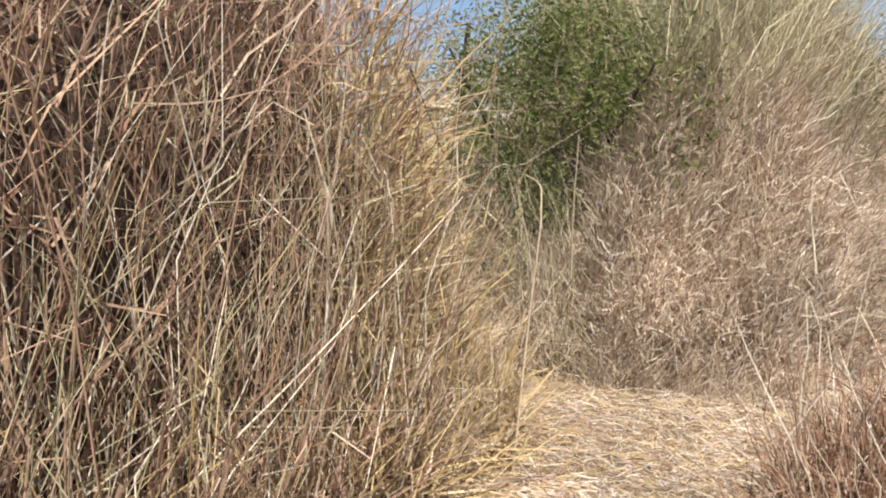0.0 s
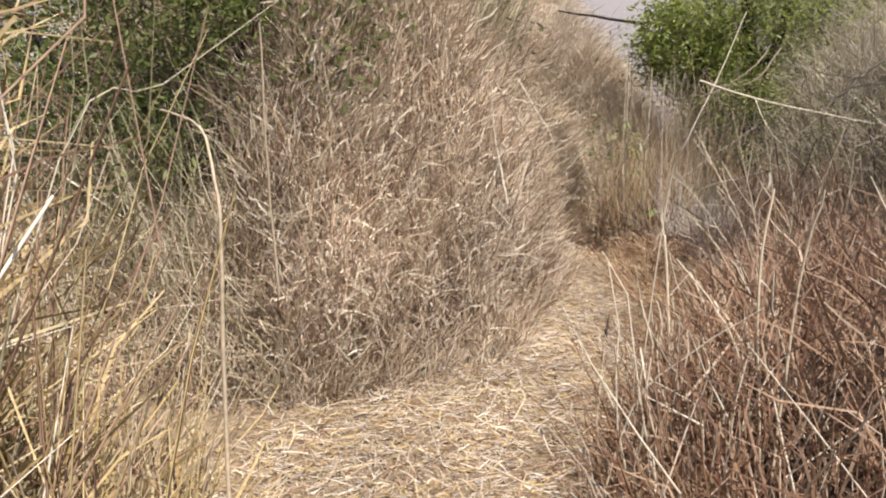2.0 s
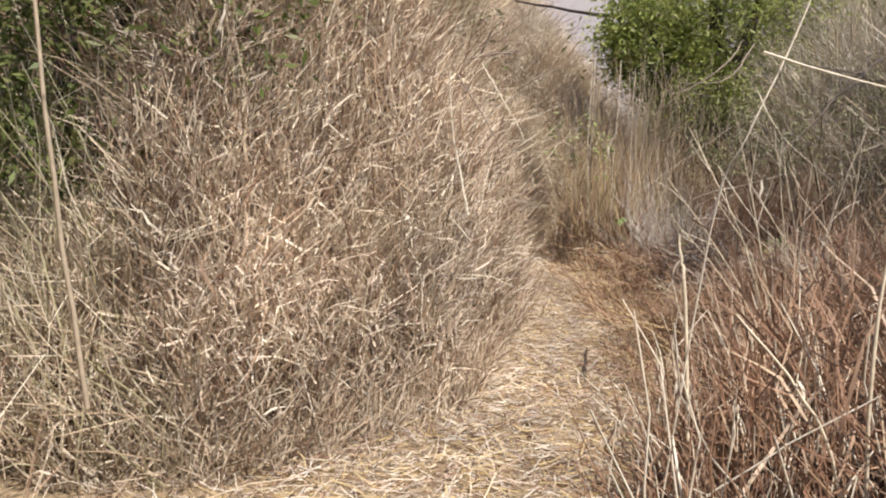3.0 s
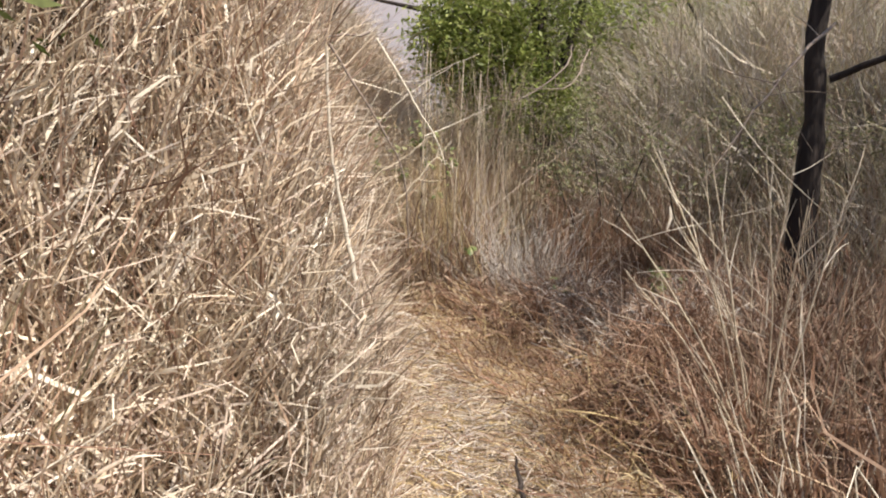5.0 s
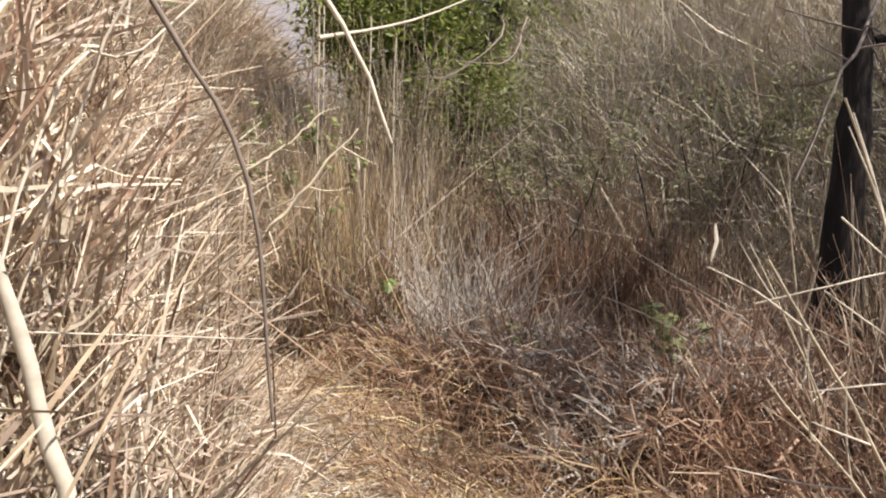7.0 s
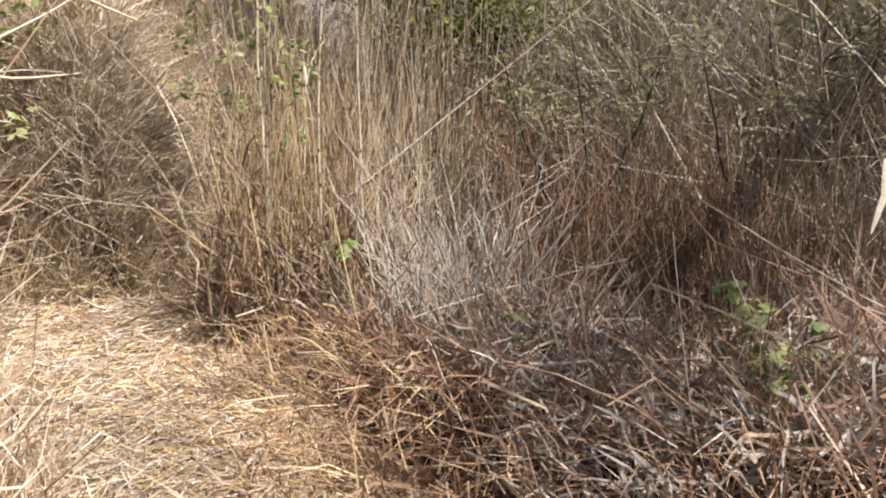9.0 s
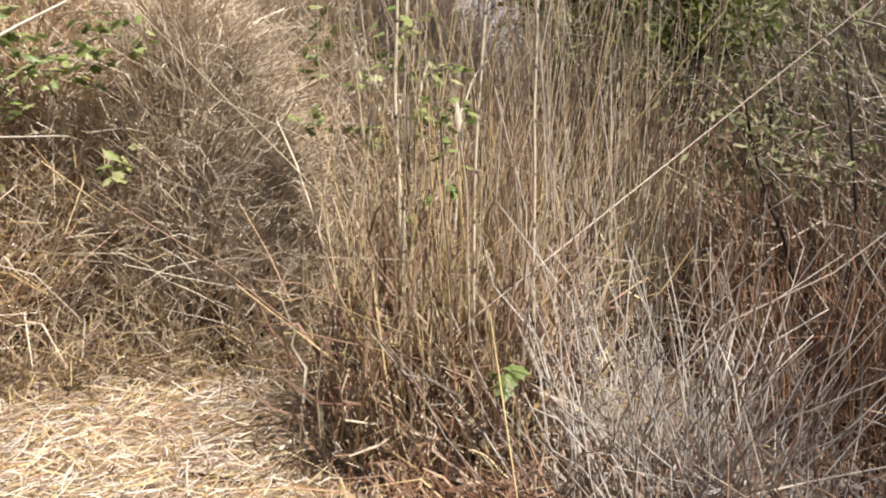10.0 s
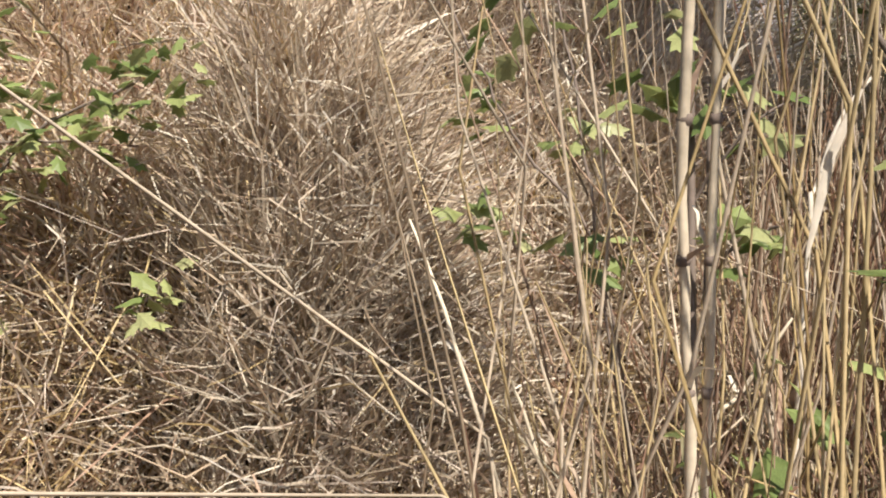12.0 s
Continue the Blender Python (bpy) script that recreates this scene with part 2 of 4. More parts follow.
class Bank:
    """A mass of dead grass: an outline, a height and the width over which its edge rises."""

    def __init__(self, poly, height, rise, power=0.75, seed=1.0, rough=0.16):
        self.poly, self.height, self.rise, self.power, self.seed, self.rough = poly, height, rise, power, seed, rough

    def z(self, p, inset=0.0):
        d, out = depth_in(self.poly, p)
        d = d - inset + 0.12 * lumps(p[:, 0], p[:, 1], 2.4, self.seed)
        h = self.height * np.clip(d / self.rise, 0, 1) ** self.power
        h = h * (1 + self.rough * lumps(p[:, 0], p[:, 1], 1.6, self.seed + 3))
        return np.where(d > 0, h, -0.05) + ground_z(p[:, 0], p[:, 1]), d, out

    def core(self, name, material, label, step=0.09, inset=0.3, scale=0.92):
        xs = np.array(self.poly)
        x = np.arange(xs[:, 0].min() - .1, xs[:, 0].max() + .1, step)
        y = np.arange(xs[:, 1].min() - .1, xs[:, 1].max() + .1, step)
        gx, gy = np.meshgrid(x, y, indexing="ij")
        p = np.stack([gx.ravel(), gy.ravel()], 1)
        z, d, _ = self.z(p, inset)
        z = np.where(d > 0, z * scale - 0.04, -0.12) + rng.normal(0, 0.02, len(z))
        v = np.column_stack([p, z])
        nx, ny = gx.shape
        idx = np.arange(nx * ny).reshape(nx, ny)
        f = np.stack([idx[:-1, :-1], idx[1:, :-1], idx[1:, 1:], idx[:-1, 1:]], -1).reshape(-1, 4)
        f = f[(d[f] > -0.02).any(axis=1)]
        ob = mesh_object(name, v, f, material, smooth=True)
        return tagged(ob, label, "grass thatch", "", "stuff")

    def points(self, n, lo=-0.05, hi=2.0, box=None):
        """n random places in the outline, between lo and hi metres inside its edge."""
        xs = np.array(self.poly)
        lo_xy, hi_xy = xs.min(0), xs.max(0)
        if box:
            lo_xy, hi_xy = np.maximum(lo_xy, box[:2]), np.minimum(hi_xy, box[2:])
        got = []
        total = 0
        for _ in range(60):
            p = rng.uniform(lo_xy, hi_xy, (n * 2, 2))
            z, d, out = self.z(p)
            m = (d > lo) & (d < hi)
            got.append(np.column_stack([p[m], z[m], out[m]]))
            total += m.sum()
            if total >= n:
                break
        g = np.concatenate(got)[:n]
        return g[:, :2], g[:, 2], g[:, 3:]


def cover(bank, n, lo, hi, length, lean, droop, sink=(.1, .5), width=(.006, .014), seg=2, box=None, spread=0.55, kink=.22, bias=(0, 0, 0), swirl=.4, jag=.07, snapped=0.0):
    """Centre lines of n stalks that stand on a bank's surface and lean out of it."""
    p, z, out = bank.points(n, lo, hi, box)
    n = len(p)
    base = np.column_stack([p, np.maximum(z - rng.uniform(*sink, n), -0.02)])
    way = np.column_stack([out * lean, np.ones(n)]) + rng.normal(0, spread, (n, 3)) * np.array([1, 1, .45]) + np.array(bias)
    way[:, 0] += swirl * lumps(p[:, 0], p[:, 1] + z, 2.6, 1.1)
    way[:, 1] += swirl * lumps(p[:, 1], p[:, 0] - z, 2.2, 4.3)
    way = unit(way)
    ln = rng.uniform(*length, n) * rng.uniform(.75, 1.15, n)
    pts = spines(base, way, ln, rng.uniform(*droop, n), seg, kink, jag)
    if snapped:
        pts = snap(pts, snapped)
    pts[:, :, 2] = np.maximum(pts[:, :, 2], -0.02)
    keep = clear_of_walk(pts)
    return pts[keep], rng.uniform(*width, n)[keep]


def stuff(name, pts, width, material, label, category, round_stalks=False, taper=.25):
    v, f = tubes(pts, width / 2, taper) if round_stalks else ribbons(pts, width, taper)
    return tagged(mesh_object(name, v, f, material), label, category, "", "stuff")


# ---- ground ----


def axis_steps():
    near = np.arange(-7, 16.01, 0.14)
    far = np.array([18, 22, 28, 36, 50, 80, 140, 260, 500])
    return np.concatenate([np.array([-500, -260, -140, -80, -50, -30, -20, -13, -9.5]), near, far])


ax = axis_steps()
gx, gy = np.meshgrid(ax, ax, indexing="ij")
gz = ground_z(gx, gy) + rng.normal(0, .006, gx.shape)
gz[(np.abs(gx) > 20) | (np.abs(gy) > 20)] = 0
gi = np.arange(gx.size).reshape(gx.shape)
gf = np.stack([gi[:-1, :-1], gi[1:, :-1], gi[1:, 1:], gi[:-1, 1:]], -1).reshape(-1, 4)
ground = mesh_object("ground", np.column_stack([gx.ravel(), gy.ravel(), gz.ravel()]), gf, FIELD, smooth=True)
tagged(ground, "dry earth matted with brown dead grass", "ground", "", "structure")

fx, fy = np.meshgrid(np.arange(-3.2, 4.2, .08), np.arange(-6, 9.4, .08), indexing="ij")
fp = np.stack([fx.ravel(), fy.ravel()], 1)
PATH_LONG = np.concatenate([[[3.2, -5.8]], PATH_LINE, [[-3.0, 7.5]]])
fd = near_line(fp, PATH_LONG) - .25 * lumps(fp[:, 0], fp[:, 1], 1.8, 3.0)
fz = ground_z(fp[:, 0], fp[:, 1]) + .012 + np.clip(1.25 - fd, -.5, .1) * .12 + rng.normal(0, .006, len(fp))
fi = np.arange(len(fp)).reshape(fx.shape)
ff = np.stack([fi[:-1, :-1], fi[1:, :-1], fi[1:, 1:], fi[:-1, 1:]], -1).reshape(-1, 4)
ff = ff[(fd[ff] < 1.3).all(axis=1)]
footpath = mesh_object("path", np.column_stack([fp, fz]), ff, SOIL, smooth=True)
tagged(footpath, "pale trodden straw-littered earth of the footpath", "footpath", "", "structure")

# ---- banks of dead grass ----
A = Bank([(-1.15, .15), (-.6, -.15), (-.35, -.75), (.15, -1.75), (.7, -2.75), (1.15, -3.9), (.9, -6), (-4, -6), (-5, -1), (-2.6, .5)], 3.2, 0.8, .55, 1.3)
B = Bank([(-4.5, 3.6), (-2.3, 2.8), (-1.7, 2.0), (-1.0, 1.8), (-.55, 2.25), (-.15, 2.9), (.02, 3.6), (.08, 5.0), (.0, 5.7), (-.4, 6.3), (-1.8, 6.8), (-6, 6.8), (-6, 4)], 3.3, 1.15, .55, 2.2, .22)
L = Bank([(-4.5, 2.0), (-2.6, 1.65), (-1.6, 1.6), (-.85, 1.75), (-1.1, 3.0), (-4.5, 3.8)], 1.3, .8, .6, 8.0, .25)
M = Bank([(3.1, -2.0), (3.4, -3.4), (3.9, -6), (10, -7), (14, -1), (9, .2), (5.4, .8), (4.8, -.9)], 1.5, 1.0, .7, 9.0, .3)
N = Bank([(-3, .7), (-5, -1), (-4, -6), (-12, -7), (-13, 16), (-6.8, 16), (-6.8, 7.9), (-5.8, 7.0), (-5.8, 4), (-4.4, 3.0), (-4.4, 1.7)], 1.7, 1.2, .7, 10.0, .3)
O = Bank([(4.5, 3.2), (4.5, 6.3), (5.4, 4.6), (5.7, 1.0), (4.8, .4)], 1.1, .6, .7, 11.0, .3)
C = Bank([(-5, 7.9), (-1.9, 8.0), (-1.2, 8.1), (-.8, 8.45), (-.4, 8.85), (.2, 8.9), (.7, 9.1), (1.3, 9.5), (1.3, 15), (-7, 15), (-7, 8)], 4.0, 2.4, .74, 3.7)
D = Bank([(.82, 1.8), (.74, 1.2), (.82, .55), (1.05, .0), (1.5, -.6), (2.3, -1.3), (3, -1.7), (5, -1), (4.6, 3), (2.4, 3.4), (1.5, 3.2), (1.15, 2.9), (.92, 2.4)], .98, .7, .65, 4.1)
E = Bank([(.98, 3.0), (.9, 3.9), (.9, 4.6), (.78, 5.3), (.6, 5.9), (.42, 6.5), (.28, 6.95), (.7, 7.3), (1.3, 7.5), (2.7, 7.4), (4.6, 6.4), (4.6, 2.8), (2, 2.7)], 0.32, .7, .8, 5.2, .6)
K = Bank([(2.25, 8.3), (2.8, 7.7), (3.6, 6.9), (4.6, 5.4), (5.6, 1), (9, 0), (14, 8), (10, 16), (1.6, 16), (2.1, 10.7)], 2.8, 1.8, .65, 6.0)
H = Bank([(-1.15, 8.75), (-.95, 8.45), (-.5, 8.35), (-.2, 8.5), (-.08, 8.8), (-.25, 9.15), (-.7, 9.25), (-1.05, 9.1)], 1.65, .42, .5, 12.0, .15)
P = Bank([(1.15, 9.9), (1.5, 9.6), (2.3, 9.5), (2.5, 11), (2.4, 15.5), (1.1, 15.5)], 2.7, .9, .6, 13.0, .2)
# core colours carry the shade of the gaps between the stalks
A.core("dry_grass_thatch", THATCH_SHADE_DEEP, "matted dead grass coloured as dark shaded gaps at the foot of tall reeds", inset=.45)
B.core("dry_grass_thatch", THATCH_SHADE_SOFT, "matted dead grass coloured as soft gap shade in a sunlit bank")
L.core("dry_grass_thatch", THATCH_SHADE_DEEP, "matted dead grass coloured as dark shaded gaps before a green shrub")
C.core("dry_grass_thatch", THATCH_SHADE, "matted dead grass coloured as gap shade in a sloping mound", inset=.42)
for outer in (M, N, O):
    outer.core("dry_grass_thatch", THATCH_SHADE, "matted dead grass of the surrounding field, coloured as gap shade", step=.2)
    stuff("dry_grass", *cover(outer, 7000, -.1, 6, (.5, 1.2), .1, (0, .4), spread=.45, width=(.01, .025)), TAN, "tan dead grass of the surrounding field", "dry grass")
P.core("dry_grass_thatch", THATCH_SHADE_DEEP, "matted brush coloured as dark shaded gaps behind the reeds", inset=.3)
H.core("dry_grass_thatch", THATCH_SHADE_SOFT, "matted dead grass coloured as soft gap shade inside a drooping clump", step=.05, inset=.12)
D.core("dry_grass_thatch", THATCH_SHADE_DEEP, "matted dead grass coloured as dark shaded gaps beside the footpath", inset=.3, scale=.62)
E.core("dry_grass_thatch", THATCH_SHADE_DEEP, "low flattened dead grass coloured as dark shaded gaps", inset=.25, scale=.8)
K.core("dry_grass_thatch", THATCH_GREY, "shaded grey-brown dead brush", step=.2, inset=.5, scale=.85)

BOX_A, BOX_B, BOX_C, BOX_K = (-2.6, -5.2, 1.6, .7), (-4.2, 1, .3, 7), (-4.2, 7.6, 1.5, 13), (1, 4, 9, 14)
FINE = (.004, .009)
stuff("dry_grass", *cover(A, 2400, -.05, .9, (.4, 1.2), .15, (0, .3), spread=.38, seg=5, sink=(.2, 1.4), box=BOX_A, width=(.005, .014), swirl=.15, jag=.035, snapped=.35), BROWN, "tall brown dead grass standing thickly together", "dry grass")
stuff("dry_grass", *cover(A, 2000, -.05, .9, (.2, .9), .2, (0, .4), spread=.55, seg=4, sink=(.2, 1.4), box=BOX_A, width=(.004, .012), swirl=.15, snapped=.3), BROWN, "brown dead grass among darker reeds", "dry grass")
stuff("dry_grass", *cover(A, 2200, -.1, .5, (.3, .9), .3, (.05, .5), spread=.45, seg=3, sink=(.3, 1.4), box=(-1.6, -1.2, 0, .5), width=(.008, .018)), GOLD, "golden dead grass blades of a leaning tussock", "dry grass")
stuff("dry_grass", *cover(A, 1600, -.05, .8, (.2, .7), .2, (0, .5), spread=.55, seg=4, sink=(.2, 1.6), box=BOX_A, width=(.004, .011), swirl=.1, snapped=.3), OLIVE, "olive-tinged dead grass among darker reeds", "dry grass")
stuff("dry_grass", *cover(B, 52000, -.06, .9, (.14, .5), .0, (-.05, .3), spread=.4, seg=3, box=BOX_B, width=(.004, .012), swirl=.2, jag=.06), TAN, "sunlit tan dead grass of a dense bank", "dry grass")
stuff("dry_grass", *cover(B, 24000, -.06, .9, (.12, .45), .05, (.0, .45), spread=.6, seg=3, box=BOX_B, width=(.004, .013), swirl=.2, jag=.08), PINK, "pale pinkish dead grass of a dense bank", "dry grass")
stuff("dry_grass", *cover(B, 11000, -.06, .9, (.08, .35), .1, (.0, .6), spread=.7, seg=3, sink=(.0, .2), box=BOX_B, width=(.006, .016)), PALE, "bleached broken leaves caught in a grass bank", "dry grass")
stuff("dry_grass", *cover(B, 16000, .8, 2.6, (.4, 1.0), .2, (0, .4), spread=.4, box=BOX_B), TAN, "tan dead grass on top of a bank", "dry grass")
stuff("dry_grass", *cover(B, 11000, .6, 2.8, (.7, 2.0), .05, (0, .25), spread=.22, seg=3, box=BOX_B), OLIVE, "olive-tinged standing grass on a bank", "dry grass")
stuff("dry_grass", *cover(B, 7000, -.05, .6, (.3, .8), .0, (0, .25), spread=.35, seg=3, box=BOX_B, width=(.004, .010)), BROWN, "thin brown stems standing in a dense bank", "dry grass")
stuff("dry_grass", *cover(B, 9000, -.4, .12, (.05, .2), .3, (.1, .6), spread=.9, seg=3, sink=(.0, .05), box=BOX_B, width=(.005, .015)), PINK, "broken dead leaves fallen at the foot of a bank", "dry grass")
stuff("dry_grass", *cover(L, 7000, -.45, .12, (.05, .2), .3, (.1, .6), spread=.9, seg=3, sink=(.0, .05), width=(.005, .015)), PALE, "broken dead leaves fallen at the foot of a bank", "dry grass")
stuff("dry_grass", *cover(L, 700, .0, 1.6, (.8, 1.9), .05, (0, .25), spread=.3, seg=4, width=(.005, .011), kink=.12, jag=.02), OLIVE, "thin olive stalks standing before a green shrub", "dry grass")
stuff("dry_grass", *cover(L, 700, .0, 1.2, (.7, 1.7), .1, (0, .3), spread=.5, seg=4, width=(.005, .010), kink=.12, jag=.02), PALE, "thin bleached stalks crossing before a green shrub", "dry grass")
stuff("dry_grass", *cover(L, 13000, -.06, 1.0, (.2, .6), .05, (0, .3), spread=.45, seg=3, width=(.005, .014), swirl=.15), TAN, "tan dead grass before a green shrub", "dry grass")
stuff("dry_grass", *cover(L, 8000, -.06, .9, (.15, .5), .05, (0, .4), spread=.6, seg=3, width=(.006, .015), swirl=.15), PINK, "pale dead grass before a green shrub", "dry grass")
stuff("dry_grass", *cover(L, 1500, -.06, 1.0, (.3, 1.0), .1, (0, .3), spread=.45, seg=3, width=(.006, .014)), OLIVE, "olive dead grass before a green shrub", "dry grass")
stuff("dry_grass", *cover(C, 30000, -.08, 1.6, (.25, .7), .2, (.05, .55), spread=.55, box=BOX_C, bias=(.25, 0, 0), width=(.006, .016)), TAN, "tan dead grass of a sloping mound", "dry grass")
stuff("dry_grass", *cover(C, 20000, .1, 2.8, (.3, .9), .15, (.05, .45), spread=.45, box=BOX_C, bias=(.35, 0, 0)), PINK, "pale pinkish dead grass combed over a mound", "dry grass")
stuff("dry_grass", *cover(C, 26000, -.06, 2.4, (.15, .5), .1, (.0, .5), spread=.7, sink=(.0, .22), box=BOX_C, width=(.006, .014), bias=(.2, 0, 0)), PALE, "bleached broken straw over a mound", "dry grass")
# browner strands stand in for shade low on the mound's left
stuff("dry_grass", *cover(C, 5500, -.06, 1.1, (.2, .6), .25, (.1, .7), spread=.7, box=(-4, 7.7, -.7, 9.4), sink=(.0, .35)), BROWN, "tangled dead grass browned for shade at the foot of a mound", "dry grass")
stuff("dry_grass", *cover(C, 7000, -.06, 1.3, (.15, .5), .2, (.05, .6), spread=.6, seg=3, box=(-4, 7.7, -.1, 9.6), sink=(.0, .25), width=(.005, .012), bias=(.2, 0, 0)), GOLD, "golden tangled straw low on a mound", "dry grass")
stuff("dry_grass", *cover(H, 4000, -.05, .45, (.2, .55), .15, (.0, .45), spread=.45, seg=3, sink=(-.05, .5), width=(.005, .012), bias=(.35, -.1, 0)), PINK, "pinkish straw over a leaning clump", "dry grass")
stuff("dry_grass", *cover(H, 2500, -.05, .4, (.15, .5), .15, (.0, .5), spread=.6, seg=3, sink=(.0, 1.2), width=(.005, .012), bias=(.3, 0, 0)), GOLD, "golden straw of a leaning clump", "dry grass")
stuff("dry_grass", *cover(C, 5000, -.08, .6, (.2, .6), .5, (.2, .8), spread=.7, box=BOX_C), GOLD, "golden broken straw at the foot of a mound", "dry grass")
stuff("dry_grass", *cover(P, 7000, -.1, 1.2, (.5, 1.3), .1, (.0, .35), spread=.35, seg=3, sink=(.2, 1.2), width=(.006, .014)), OLIVE, "olive-brown standing grass behind the reeds", "dry grass")
stuff("dry_grass", *cover(P, 2500, -.1, 1.0, (.4, 1.1), .1, (.0, .35), spread=.4, seg=3, sink=(.2, 1.2), width=(.006, .013)), TAN, "tan standing grass behind the reeds", "dry grass")
stuff("dry_grass", *cover(H, 6500, -.05, .6, (.2, .6), .15, (.05, .4), spread=.5, seg=3, sink=(-.1, .3), width=(.005, .012), bias=(.4, 0, 0), swirl=.15, jag=.06), TAN, "tan dead grass of a leaning clump", "dry grass")
stuff("dry_grass", *cover(H, 4500, -.05, .5, (.15, .5), .1, (.0, .5), spread=.6, seg=3, sink=(-.1, .4), width=(.005, .012), bias=(.35, 0, 0), swirl=.2), PALE, "bleached dead grass of a leaning clump", "dry grass")
stuff("dry_grass", *cover(D, 3600, -.06, 1.3, (.2, .6), .15, (.0, .4), spread=.45, seg=3, sink=(.1, .6), width=(.006, .015)), BROWN, "brown dead grass beside the footpath", "dry grass")
stuff("dry_grass", *cover(D, 4500, -.06, 1.2, (.2, .55), .15, (.0, .4), spread=.45, seg=3, sink=(.1, .7), width=(.006, .014)), RUST, "rust-brown dead grass beside the footpath", "dry grass")
stuff("dry_grass", *cover(E, 13000, -.1, 2.2, (.2, .6), .5, (.1, .7), spread=.6, seg=3, sink=(.03, .25), width=(.004, .010), swirl=.7, jag=.03, kink=.15), RUST, "flattened reddish-brown dead grass", "dry grass")
stuff("dry_grass", *cover(E, 2600, -.12, .7, (.25, .5), .8, (.2, .7), spread=.6, sink=(.03, .2), width=FINE), GOLD, "golden grass lying over the edge of the footpath", "dry grass")
stuff("dry_grass", *cover(E, 5000, .4, 2.6, (.08, .3), .4, (.1, .8), spread=.9, seg=3, sink=(.0, .12), width=(.007, .02), jag=.12, box=(1.25, 5.1, 4.6, 7.2)), GREY, "curled greyish dead leaves on the ground", "dry grass")
stuff("dry_grass", *cover(E, 6000, .3, 2.6, (.1, .35), .4, (.1, .8), spread=.9, seg=3, sink=(.0, .12), width=(.006, .018), jag=.12), BROWN, "curled brown dead leaves on the ground", "dry grass")
stuff("dry_grass", *cover(E, 1200, .9, 2.6, (.3, .8), .2, (0, .3), spread=.4, sink=(.03, .2), seg=3), BROWN, "sparse brown stems standing in shade", "dry grass")
stuff("dry_grass", *cover(K, 30000, -.1, 3, (.4, 1.1), .1, (.0, .4), spread=.5, width=(.005, .014), box=BOX_K), GREY, "shaded grey dead brush", "dry grass")
stuff("dry_grass", *cover(K, 12000, -.1, 3, (.3, .9), .1, (.0, .5), spread=.55, width=(.005, .013), box=BOX_K, sink=(.0, .3)), PINK, "pale dead stems over the shaded brush", "dry grass")
stuff("dry_grass", *cover(K, 16000, -.1, 3.5, (.6, 1.5), .1, (.0, .3), spread=.35, width=(.005, .012), box=BOX_K), OLIVE, "shaded olive-grey standing grass", "dry grass")
stuff("dry_grass", *cover(K, 9000, -.1, 5, (.5, 1.4), .1, (.0, .4), spread=.5, width=(.01, .025)), TAN, "tan dead grass over the far brush", "dry grass")
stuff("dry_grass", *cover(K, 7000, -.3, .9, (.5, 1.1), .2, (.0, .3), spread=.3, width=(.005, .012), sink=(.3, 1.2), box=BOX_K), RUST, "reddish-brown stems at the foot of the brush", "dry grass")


# ---- straw on the footpath ----


def litter(n, lo, hi, reach, material, label):
    p = rng.uniform(lo, hi, (n * 3, 2))
    p = p[near_line(p, PATH_LINE) < reach * rng.uniform(.2, 1, len(p))][:n]
    n = len(p)
    base = np.column_stack([p, ground_z(p[:, 0], p[:, 1]) + rng.uniform(.026, .055, n)])
    az = rng.uniform(0, 2 * math.pi, n)
    way = np.column_stack([np.cos(az), np.sin(az), rng.normal(.03, .1, n)])
    pts = spines(base, unit(way), rng.uniform(.03, .16, n), np.full(n, .02), 2, .35, .06)
    pts[:, :, 2] = np.maximum(pts[:, :, 2], ground_z(pts[:, :, 0], pts[:, :, 1]) + .026)
    stuff("straw_litter", pts, rng.uniform(.003, .008, n), material, label, "straw", taper=.6)


litter(16000, (-2.2, -3.8), (2.8, 8.6), 1.1, GREY, "greyish leaf scraps trodden flat on the footpath")
litter(8000, (-2.2, -3.8), (2.8, 8.6), 1.1, PALE, "pale broken straw trodden flat on the footpath")
litter(8000, (-2.2, -3.8), (2.8, 8.6), 1.1, PINK, "pinkish broken straw trodden flat on the footpath")
litter(17000, (-2.2, -3.8), (2.8, 8.6), 1.2, GOLD, "golden broken straw trodden flat on the footpath")
litter(15000, (-2.4, -3.8), (2.8, 8.8), 1.4, BROWN, "brown leaf scraps and straw along the footpath")


# ---- things: tussocks, shrubs, trees ----


def part(name, v, f, material, parent, label="", smooth=False):
    return mesh_object(name, v, f, material, parent, label, smooth)


def thing(name, at, label, category, group=""):
    ob = new(name)
    ob.location = at
    return tagged(ob, label, category, group)


